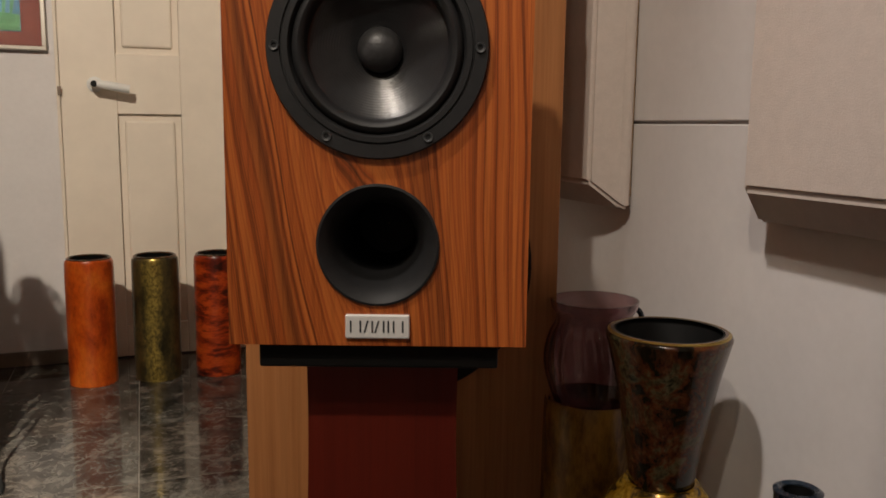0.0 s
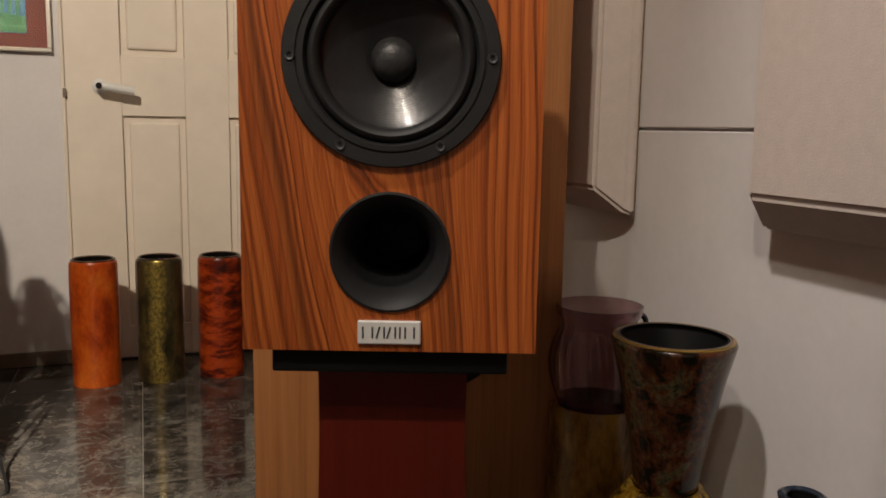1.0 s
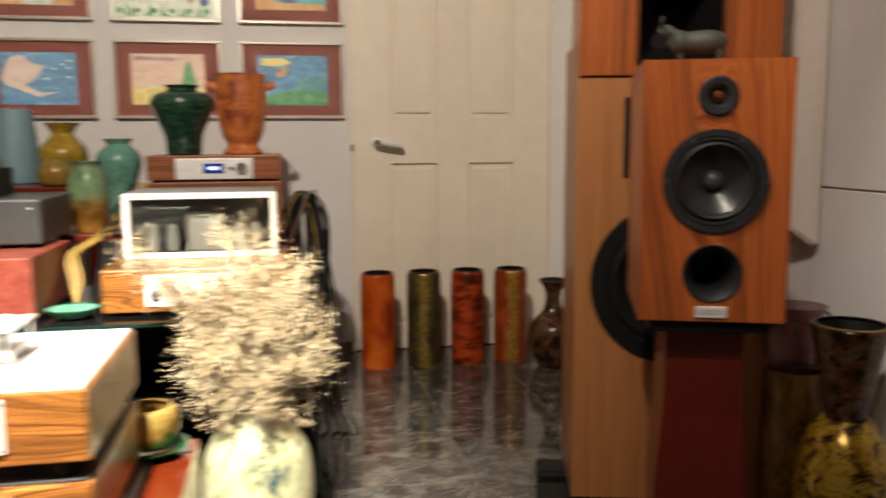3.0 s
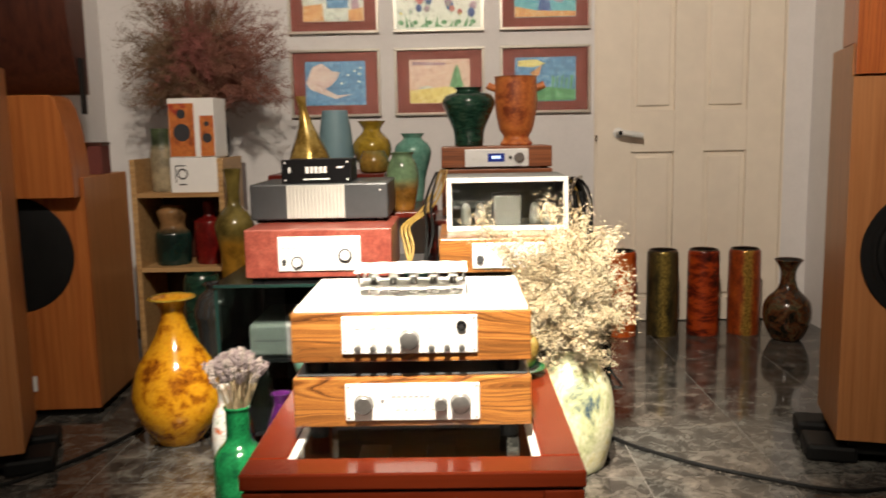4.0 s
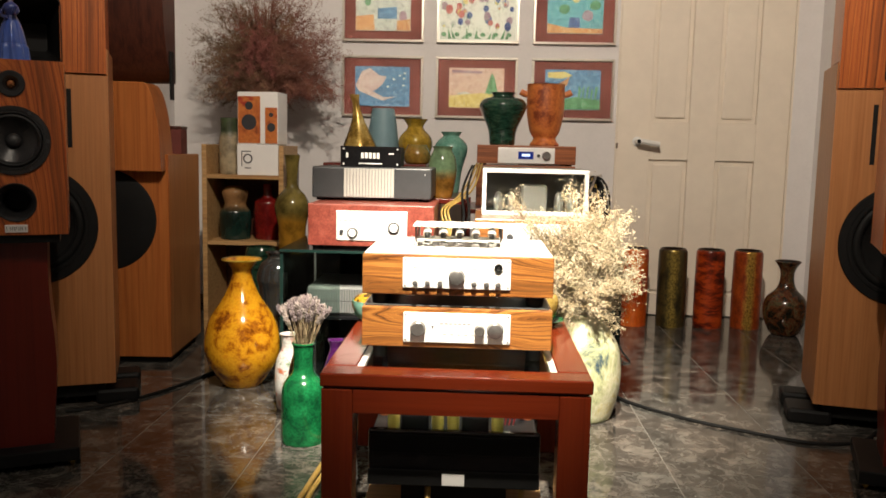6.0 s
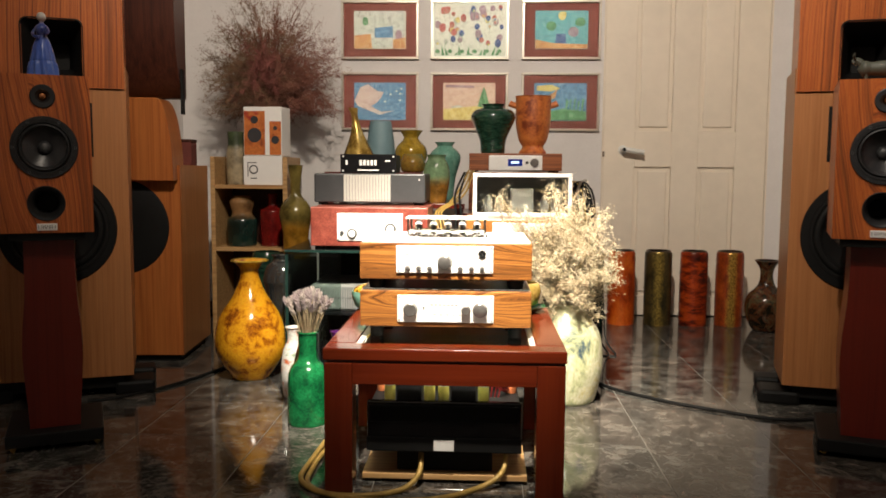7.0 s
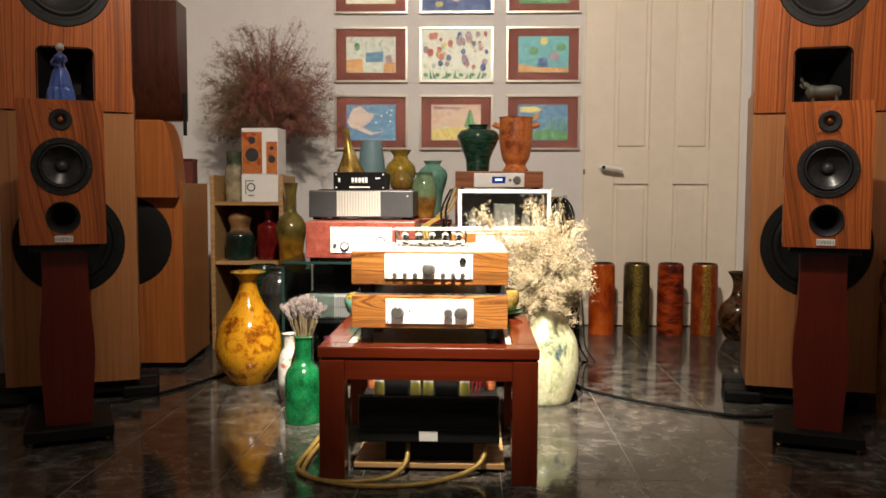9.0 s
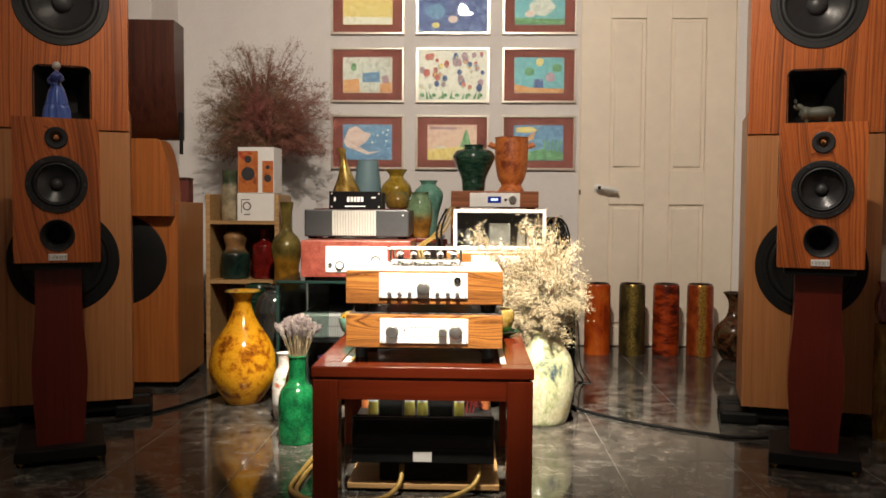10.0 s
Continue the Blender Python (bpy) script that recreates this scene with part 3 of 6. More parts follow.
def bookshelf_speaker(x, y, rz, label):
    s = thing("bookshelf_speaker", label, "loudspeaker", x, y, 0.652, rz, "pair of stand speakers")
    w, h, d = 0.1255, 0.455, 0.30
    bm = panel_with_holes(-w, w, 0, h, 0, 0.019, [(0, 0.086, 0.0488), (0, 0.247, 0.078), (0, 0.393, 0.030)])
    part("baffle", bm, M["rosewood"], s, "glossy figured rosewood front")
    for x0 in (-w, w - 0.018):
        part("side_panel", box(x0, x0 + 0.018, 0.0195, d, 0, h, 0.0015, 1), M["rosewood"], s)
    part("bottom_panel", box(-w + 0.0182, w - 0.0182, 0.0195, d, 0, 0.018), M["rosewood"], s)
    part("top_panel", box(-w + 0.0182, w - 0.0182, 0.0195, d, h - 0.018, h), M["rosewood"], s)
    part("back_panel", box(-w + 0.0182, w - 0.0182, d - 0.018, d - 0.001, 0.0182, h - 0.0182), M["rosewood"], s)
    driver("woofer", s, 0, 0.247, 0.0900, 0.0, screws=6, label="black cone woofer with ribbed dust cap")
    tw = part("tweeter", lathe([(0.034, -0.01), (0.034, 0.003), (0.031, 0.005), (0.020, 0.004), (0.014, -0.004), (0.012, -0.006), (0.0008, -0.006)], 0, 0, 0.393, 40, axis="y"), M["rubber"], s, "black tweeter with copper dome", True)
    part("dome", lathe([(0.0125, -0.006), (0.0115, -0.001), (0.008, 0.004), (0.0008, 0.006)], 0, 0, 0.393, 24, axis="y"), M["copper"], tw, "shiny copper dome", True)
    flare = [(0.0512, -0.002), (0.0512, 0.0025), (0.0492, 0.003), (0.045, 0.000), (0.039, -0.008), (0.034, -0.022), (0.031, -0.05), (0.030, -0.16), (0.0008, -0.16), (0.0008, -0.165), (0.034, -0.165), (0.05, -0.03)]
    part("port", lathe(flare, 0, 0, 0.086, 56, axis="y"), M["rubber"], s, "flared black bass port", True)
    bd = part("badge", box(-0.027, 0.027, -0.004, 0.0, 0.007, 0.0275, 0.0012), M["silver"], s, "brushed silver badge with dark strokes")
    b = bmesh.new()
    for k, (x0, x1) in enumerate(((-0.023, -0.0135), (-0.0115, -0.0035), (-0.0025, 0.006), (0.0085, 0.0105), (0.013, 0.022))):
        prism([(x0, 0.0125), (x0 + 0.0014, 0.0125), (x0 + 0.0014 + (x1 - x0) * 0.35 * (k in (1, 2)), 0.0225), (x0 + (x1 - x0) * 0.35 * (k in (1, 2)), 0.0225)], -0.0044, -0.0038, b)
        if k != 3:
            prism([(x1 - 0.0014, 0.0125), (x1, 0.0125), (x1, 0.0225), (x1 - 0.0014, 0.0225)], -0.0044, -0.0038, b)
    part("lettering", b, M["ink"], bd)["kind"] = "stuff"
    # stand
    st = thing("speaker_stand", "mahogany column stand with black plates and gold spikes", "speaker stand", x, y, 0, rz, "pair of speaker stands")
    part("top_plate", box(-0.103, 0.103, 0.012, 0.28, 0.629, 0.652, 0.002), M["black"], st)
    b = bmesh.new()
    prof = [(0.070, 0.055), (0.073, 0.12), (0.079, 0.20), (0.083, 0.28), (0.080, 0.36), (0.072, 0.45), (0.069, 0.55), (0.070, 0.629)]
    prof = smooth_profile([(r, z) for r, z in prof], 4)
    outline = [(r, z) for r, z in prof] + [(-r, z) for r, z in reversed(prof)]
    prism(outline, 0.06, 0.24, b)
    part("column", b, M["mahogany_v"], st, "dark red lacquered bowed column")
    part("base_plate", box(-0.135, 0.135, 0.0, 0.30, 0.018, 0.056, 0.004), M["black"], st)
    for px in (-0.115, 0.115):
        for py in (0.02, 0.28):
            part("spike", lathe([(0.002, 0), (0.010, 0.012), (0.011, 0.03), (0.011, 0.048), (0.0008, 0.05)], px, py, 0, 16), M["brass"], st, "gold spike foot", True)
    return s


bookshelf_speaker(0.459, 0.701, -19.6, "rosewood two-way bookshelf speaker on a column stand")
bookshelf_speaker(-1.937, 0.650, 26, "rosewood two-way bookshelf speaker carrying a blue figurine")


def tall_speaker(x, y, rz, label):
    s = thing("tall_speaker", label, "loudspeaker", x, y, 0, rz, "pair of tall horn speakers")
    w = 0.236
    b = panel_with_holes(-w, w, 0.08, 1.115, 0, 0.022, [(-0.005, 0.625, 0.165)])
    part("lower_baffle", b, M["oak"], s, "pale reddish veneer lower front")
    b = box(-w, -w + 0.02, 0.0225, 0.32, 0.08, 1.205, 0.002, 1)
    box(w - 0.02, w, 0.0225, 0.32, 0.08, 1.205, 0.002, 1, b)
    box(-w + 0.02, w - 0.02, 0.30, 0.32, 0.08, 1.205, 0, 1, b)
    box(-w + 0.02, w - 0.02, 0.0225, 0.30, 0.08, 0.10, 0, 1, b)
    box(-w + 0.02, w - 0.02, 0.0225, 0.30, 1.092, 1.112, 0, 1, b)
    part("lower_cabinet", b, M["oak"], s)
    driver("bass_driver", s, -0.002, 0.625, 0.197, 0.0, cone="black", ring_key="black", label="large black bass driver", cap=0.25)
    for px in (-0.125, 0.109):
        part("slot", box(px, px + 0.014, -0.0015, 0.001, 0.88, 1.07), M["black"], s, "narrow black slot")
    # upper cabinet round the horn mouth
    zt = 2.06
    hw, h0, h1 = 0.100, 1.132, 1.357
    b = panel_with_holes(-w + 0.004, w - 0.004, 1.122, zt, 0, 0.03, [(0, 1.60, 0.15)], square=[(-hw + 0.004, hw - 0.004, h0 + 0.004, h1 - 0.004)])
    part("upper_baffle", b, M["rosewood_tall"], s, "figured rosewood upper front")
    b = box(-w + 0.004, -w + 0.022, 0.0305, 0.20, 1.208, zt, 0.002, 1)
    box(w - 0.022, w - 0.004, 0.0305, 0.20, 1.208, zt, 0.002, 1, b)
    box(-w + 0.022, w - 0.022, 0.18, 0.20, 1.208, zt, 0, 1, b)
    box(-w + 0.022, w - 0.022, 0.0305, 0.18, zt - 0.02, zt, 0, 1, b)
    part("upper_cabinet", b, M["rosewood_tall"], s)
    driver("mid_driver", s, 0, 1.60, 0.168, 0.0, label="black cone driver", cap=0.22)
    b = bmesh.new()
    c = 0.026
    def ringv(k, yy, rr):
        pts = []
        for sx, sz, a0 in ((1, 1, 0), (-1, 1, 90), (-1, -1, 180), (1, -1, 270)):
            for q in range(5):
                a = radians(a0 + q * 22.5)
                pts.append(((k * (hw - rr)) * sx + k * rr * math.cos(a), 0.5 * (h0 + h1) + (k * (0.1125 - rr)) * sz + k * rr * math.sin(a)))
        return [b.verts.new((px, yy, pz)) for px, pz in pts]
    rings = [ringv(1.02, -0.003, c), ringv(0.985, -0.003, c), ringv(0.93, 0.015, c), ringv(0.62, 0.09, c), ringv(0.40, 0.165, c)]
    for lo, hi in zip(rings, rings[1:]):
        for i in range(20):
            b.faces.new((lo[i], lo[(i + 1) % 20], hi[(i + 1) % 20], hi[i]))
    b.faces.new(rings[-1])
    part("horn", b, M["black"], s, "black square horn mouth")
    # plinth with outrigger feet
    b = box(-0.20, 0.20, 0.03, 0.31, 0.03, 0.078, 0.004)
    part("plinth", b, M["black"], s)
    for px in (-0.24, 0.24):
        part("foot", box(px - 0.07, px + 0.07, 0.02 if px else 0, 0.16, 0.0, 0.052, 0.012), M["black"], s)
        part("foot", box(px - 0.07, px + 0.07, 0.22, 0.33, 0.0, 0.052, 0.012), M["black"], s)
    return s


tall_speaker(0.642, 1.218, -14.2, "tall two-tone wooden horn loudspeaker on black feet")
tall_speaker(-2.173, 1.168, 21.2, "tall two-tone wooden horn loudspeaker beside a bigger one")

# ---- the big horn speaker in the corner ----
s = thing("horn_speaker", "large wooden corner speaker with curved horn and bass driver", "loudspeaker", -1.965, 1.805, 0, 4)
W0 = -0.52
b = panel_with_holes(W0, 0, 0.03, 0.855, 0, 0.02, [(-0.255, 0.59, 0.165)])
part("front", b, M["cherry"], s, "reddish veneer front")
b = box(-0.02, 0, 0.0205, 0.46, 0.03, 0.855, 0.002, 1)
box(W0, W0 + 0.02, 0.0205, 0.46, 0.03, 0.855, 0.002, 1, b)
box(W0 + 0.02, -0.02, 0.44, 0.46, 0.03, 0.855, 0, 1, b)
box(W0 + 0.02, -0.02, 0.0205, 0.44, 0.835, 0.855, 0, 1, b)
part("body", b, M["oak"], s)
part("bass_grille", lathe([(0.0008, 0.004), (0.10, 0.004), (0.196, 0.005), (0.203, 0.003), (0.205, 0.0), (0.0008, -0.01)], -0.255, 0.0, 0.59, 64, axis="y"), M["black"], s, "large round black cloth grille", True)
part("base", box(W0 + 0.02, -0.02, 0.02, 0.44, 0.0, 0.03, 0.003), M["black"], s)
pts = [(-0.46, 0.79), (-0.01, 0.79)]
for k in range(11):
    a = radians(90 * k / 10)
    pts.append((-0.075 + 0.065 * math.cos(a), 0.79 + 0.345 * math.sin(a)))
pts += [(-0.46, 1.135)]
b = prism(pts, -0.06, 0.10)
bmesh.ops.bevel(b, geom=[e for e in b.edges], offset=0.004, segments=1, affect="EDGES")
part("curved_horn", b, M["cherry"], s, "curved reddish wooden horn cheek")
b = bmesh.new()
prof = [(0.11, 1.14), (0.11, 1.66), (-0.05, 1.66), (-0.05, 1.50)]
prof += [(0.10 - 0.15 * math.cos(radians(9 * k)), 1.50 - 0.36 * math.sin(radians(9 * k))) for k in range(1, 11)]
near = [b.verts.new((-0.46, y, z)) for y, z in prof]
far = [b.verts.new((0.004, y, z)) for y, z in prof]
b.faces.new(near)
b.faces.new(far)
for k in range(len(prof)):
    b.faces.new((near[k], near[(k + 1) % len(prof)], far[(k + 1) % len(prof)], far[k]))
part("upper_mouth", b, M["darkwood"], s, "dark red-brown flared upper mouth", True)
part("side_slab", box(0.0045, 0.0125, 0.02, 0.06, 1.072, 1.262, 0.002), M["black"], s)

# ---- things under the lamp: the table and its amplifiers ----
TX0, TX1, TY0, TY1 = -1.075, -0.455, 0.35, 1.02
tb = thing("low_table", "glossy mahogany square low table with dark glass inset", "table", 0, 0, 0)
b = box(TX0, TX1, TY0, TY0 + 0.075, 0.358, 0.390, 0.004)
box(TX0, TX1, TY1 - 0.075, TY1, 0.358, 0.390, 0.004, 2, b)
box(TX0, TX0 + 0.075, TY0 + 0.075, TY1 - 0.075, 0.358, 0.390, 0.004, 2, b)
box(TX1 - 0.075, TX1, TY0 + 0.075, TY1 - 0.075, 0.358, 0.390, 0.004, 2, b)
part("top_frame", b, M["mahogany"], tb)
part("inset", box(TX0 + 0.09, TX1 - 0.09, TY0 + 0.076, TY1 - 0.076, 0.378, 0.386, 0.001, 1), M["glass"], tb, "clear glass inset").visible_shadow = False
for a, c in ((TX0 + 0.075, TX0 + 0.0895), (TX1 - 0.0895, TX1 - 0.075)):
    part("inset_border", box(a, c, TY0 + 0.0755, TY1 - 0.0755, 0.372, 0.388), M["silver"], tb, "pale metal border strip")
for a, c, d, e in ((TX0 + 0.0755, TX1 - 0.0755, TY0 + 0.004, TY0 + 0.034), (TX0 + 0.0755, TX1 - 0.0755, TY1 - 0.034, TY1 - 0.004), (TX0 + 0.004, TX0 + 0.034, TY0 + 0.0755, TY1 - 0.0755), (TX1 - 0.034, TX1 - 0.004, TY0 + 0.0755, TY1 - 0.0755)):
    part("apron", box(a, c, d, e, 0.297, 0.3535, 0.0015), M["mahogany"], tb)
for x in (TX0 + 0.003, TX1 - 0.075):
    for y in (TY0 + 0.003, TY1 - 0.075):
        part("leg", box(x, x + 0.072, y, y + 0.072, 0, 0.3535, 0.003), M["mahogany_leg"], tb)
part("shadow_bead", box(TX0 + 0.012, TX1 - 0.012, TY0 + 0.012, TY0 + 0.07, 0.354, 0.3578), M["darkwood"], tb, "dark recessed bead under the top")


def knob(parent, x, z, r, y, depth=0.016, mat="anthracite", label=""):
    k = part("knob", lathe([(0.0008, 0), (r * 1.06, 0), (r * 1.06, 0.002), (r, 0.003), (r * 0.95, depth - 0.001), (r * 0.88, depth), (0.0008, depth)], x, y, z, 28, axis="y"), M[mat], parent, label, True)
    return k


def wood_amp(x, y, z, w, h, d, label, wood_key="zebrano", group=""):
    a = thing("amplifier", label, "amplifier", x, y, z, 0, group)
    part("case", box(-w / 2, w / 2, 0, d, 0.0, h, 0.003), M[wood_key], a)
    return a


def faceplate(a, x0, x1, z0, z1, mat="silver", y=-0.006):
    b = box(x0, x1, y, 0.0, z0, z1, 0.0022)
    p = part("faceplate", b, M[mat], a, "satin silver faceplate")
    for x in (x0 + 0.006, x1 - 0.006):
        for z in (z0 + 0.006, z1 - 0.006):
            part("bolt", lathe([(0.0008, 0), (0.002, 0), (0.002, 0.001), (0.0008, 0.001)], x, y, z, 10, axis="y"), M["anthracite"], p)
    return p


AX = -0.770
lo = wood_amp(AX, 0.51, 0.418, 0.464, 0.099, 0.36, "amber veneer amplifier with bright silver faceplate on the table", group="stacked amplifiers")
fp = faceplate(lo, -0.130, 0.131, 0.014, 0.088)
for x, r in ((-0.094, 0.018), (0.056, 0.012), (0.094, 0.019)):
    knob(fp, x, 0.049, r, -0.006, 0.018, "steel", "turned steel knob")
b = prism([(-0.061, 0.056), (-0.055, 0.056), (-0.058, 0.047)], -0.0065, -0.0055)
part("mark", b, M["ink"], fp)
b = bmesh.new()
for k in range(5):
    box(-0.032 + 0.017 * k, -0.024 + 0.017 * k, -0.0065, -0.0055, 0.034, 0.0365, 0, 1, b)
part("legend", b, M["legend"], fp)["kind"] = "stuff"
b = bmesh.new()
for k in range(7):
    box(-0.04 + 0.011 * k, -0.032 + 0.011 * k, -0.0065, -0.0055, 0.060, 0.064, 0, 1, b)
part("legend", b, M["legend"], fp)["kind"] = "stuff"
for x in (-0.19, 0.19):
    for y in (0.04, 0.31):
        part("foot", lathe([(0.0008, -0.031), (0.018, -0.031), (0.020, 0.0), (0.0008, 0.0)], x, y, 0, 20), M["black"], lo, "", True)
part("lid", box(-0.225, 0.225, 0.01, 0.35, 0.0995, 0.103, 0.001), M["anthracite"], lo)

up = wood_amp(AX, 0.51, 0.548, 0.464, 0.099, 0.36, "amber veneer valve amplifier with a brightly lit silver top", group="stacked amplifiers")
part("top_plate", box(-0.226, 0.226, 0.006, 0.354, 0.0985, 0.1035, 0.001), M["silver"], up, "bright silver top plate")
fp = faceplate(up, -0.133, 0.128, 0.018, 0.092)
knob(fp, -0.002, 0.048, 0.0185, -0.006, 0.024, "steel", "large turned steel volume knob")
for k, x in enumerate((-0.102, -0.072, -0.042, 0.040, 0.070, 0.098)):
    lv = part("switch", lathe([(0.0008, 0), (0.0065, 0), (0.006, 0.018), (0.0008, 0.019)], x, -0.006, 0.032, 16, axis="y"), M["steel"], fp, "small steel knob", True)
part("socket", lathe([(0.003, 0.0), (0.010, 0), (0.010, 0.005), (0.006, 0.005), (0.005, 0.001)], 0.098, -0.006, 0.072, 20, axis="y"), M["black"], fp, "", True)
b = bmesh.new()
for x in (-0.102, -0.072, -0.042, 0.040, 0.070):
    box(x - 0.006, x + 0.006, -0.0065, -0.0055, 0.066, 0.069, 0, 1, b)
part("legend", b, M["legend"], fp)["kind"] = "stuff"
for x in (-0.19, 0.19):
    for y in (0.04, 0.31):
        part("foot", lathe([(0.0008, -0.027), (0.020, -0.027), (0.025, 0.0), (0.0008, 0.0)], x, y, 0, 20), M["black"], up, "", True)
def scalloped_plate(x0, x1, y0, y1, z0, z1, waves=5):
    """A thin plate whose long edges run in shallow waves round the valves."""
    pb = bmesh.new()
    rim = []
    for q in range(41):
        u = q / 40
        rim.append((x0 + (x1 - x0) * u, y0 + 0.012 * math.sin(math.pi * waves * u) ** 2 - 0.01 * math.sin(math.pi * u)))
    rim += [(x, y0 + y1 - y) for x, y in reversed(rim)]
    f = pb.faces.new([pb.verts.new((x, y, z0)) for x, y in rim])
    out = bmesh.ops.extrude_face_region(pb, geom=[f])
    bmesh.ops.translate(pb, vec=(0, 0, z1 - z0), verts=[g for g in out["geom"] if isinstance(g, bmesh.types.BMVert)])
    return pb


cage = part("valve_cage", scalloped_plate(-0.118, 0.112, 0.105, 0.225, 0.157, 0.161), M["offwhite"], up, "white scalloped plate over the valves")
part("lower_plate", scalloped_plate(-0.112, 0.106, 0.12, 0.21, 0.120, 0.123), M["offwhite"], cage)
for x in (-0.11, 0.105):
    for y in (0.11, 0.22):
        part("post", tube([(x, y, 0.1035), (x, y, 0.157)], 0.003, 8), M["chrome"], cage)
for k in range(5):
    x = -0.085 + 0.042 * k
    v = part("valve", lathe(smooth_profile([(0.0008, 0.112), (0.010, 0.112), (0.011, 0.125), (0.011, 0.14), (0.007, 0.150), (0.0008, 0.155)], 3), x, 0.165, 0, 20), M["glass"], up, "glass valve", True)
    v.visible_shadow = False
    part("socket", lathe([(0.0008, 0.1035), (0.013, 0.1035), (0.013, 0.111), (0.0008, 0.111)], x, 0.165, 0, 20), M["offwhite"], v)
    part("anode", lathe([(0.0008, 0.114), (0.005, 0.114), (0.005, 0.138), (0.0008, 0.138)], x, 0.165, 0, 10), M["steel"], v)

# power amplifier on a board under the table
bd = thing("base_board", "pale wooden board lying on the floor", "board", 0, 0, 0)
part("plank", box(-0.99, -0.545, 0.46, 0.93, 0.010, 0.026, 0.002), M["pine"], bd)
for x in (-0.96, -0.575):
    for y in (0.49, 0.9):
        part("pad", box(x - 0.02, x + 0.02, y - 0.02, y + 0.02, 0.0, 0.0095), M["rubber"], bd)
pa = thing("power_amplifier", "black power amplifier with gold-capped valves under the table", "amplifier", -0.768, 0.44, 0.026)
part("body", box(-0.202, 0.202, 0.02, 0.40, 0.075, 0.19, 0.004), M["black"], pa)
part("front", box(-0.206, 0.206, 0.0, 0.0195, 0.070, 0.205, 0.004), M["black_gloss"], pa, "glossy black front")
part("front_lip", box(-0.206, 0.206, -0.008, -0.0005, 0.070, 0.11, 0.003), M["black"], pa)
part("front_step", box(-0.200, 0.200, -0.005, -0.0005, 0.150, 0.196, 0.003), M["black"], pa)
for x in (-0.118, 0.118):
    part("foot", lathe([(0.0008, 0), (0.026, 0), (0.024, -0.012), (0.0008, -0.013)], x, 0.06, 0.150, 24), M["rubber"], pa, "", True)
part("badge", box(-0.027, 0.027, -0.012, -0.0085, 0.075, 0.104, 0.001), M["silver"], pa, "small silver badge")
part("underframe", box(-0.13, 0.13, 0.05, 0.36, 0.0, 0.0745, 0.003), M["black"], pa)
M["dark_mirror"] = plain("dark_mirror_glaze", (0.16, 0.17, 0.17), 0.10, 0.85, vary=0.25, scale=14)
M["can"] = plain("gilt_can", (0.78, 0.68, 0.16), 0.3, 0.1, vary=0.2)
for x in (-0.150, -0.042, -0.004, 0.104):
    t = part("valve_can", lathe(smooth_profile([(0.0008, 0.191), (0.014, 0.191), (0.014, 0.242), (0.010, 0.258), (0.0008, 0.262)], 3), x, 0.055, 0, 20), M["can"], pa, "gold valve can", True)
    part("cap", lathe([(0.0145, 0.236), (0.0145, 0.246), (0.0008, 0.268)], x, 0.055, 0, 20), M["silver"], t, "", True)
b = bmesh.new()
for k in range(4):
    tube(spline([(0.115 + 0.01 * k, 0.11, 0.19), (0.12 + 0.012 * k, 0.10, 0.23), (0.15 + 0.008 * k, 0.12, 0.21), (0.17, 0.16, 0.19)]), 0.0022, 6, b)
part("wire", b, plain("red_wire", (0.22, 0.012, 0.012), 0.4), pa, "thin red wires", True)
for x in (-0.098, 0.050):
    part("transformer", box(x - 0.034, x + 0.034, 0.05, 0.30, 0.191, 0.262, 0.004), M["black"], pa, "black transformer block")
for x in (-0.184, 0.184):
    part("capacitor", lathe([(0.0008, 0), (0.013, 0), (0.014, 0.003), (0.014, 0.034), (0.010, 0.038), (0.0008, 0.038)], x, 0.16, 0.191, 18), M["walnut"], pa, "brown capacitor", True)
part("rear_panel", box(-0.2, 0.2, 0.385, 0.40, 0.191, 0.262, 0.002), M["black"], pa)

cab = thing("cable", "thick golden braided cable looping over the floor", "cable")
M["gold_braid"] = plain("gold_braid", (0.42, 0.27, 0.07), 0.4, 0.2, vary=0.4, scale=300, bump=0.4)
part("lead", tube(spline([(-0.60, 0.49, 0.11), (-0.612, 0.44, 0.045), (-0.68, 0.40, 0.012), (-0.80, 0.33, 0.008), (-0.98, 0.32, 0.008), (-1.12, 0.40, 0.008), (-1.14, 0.56, 0.008), (-1.13, 0.75, 0.008), (-1.16, 1.0, 0.008), (-1.2, 1.3, 0.008)], 10), 0.0075, 10), M["gold_braid"], cab, "", True)
part("lead", tube(spline([(-0.83, 0.47, 0.08), (-0.835, 0.43, 0.035), (-0.88, 0.385, 0.009), (-0.98, 0.345, 0.008), (-1.08, 0.36, 0.008), (-1.155, 0.45, 0.008), (-1.155, 0.62, 0.008), (-1.145, 0.8, 0.008)], 10), 0.0075, 10), M["gold_braid"], cab, "", True)

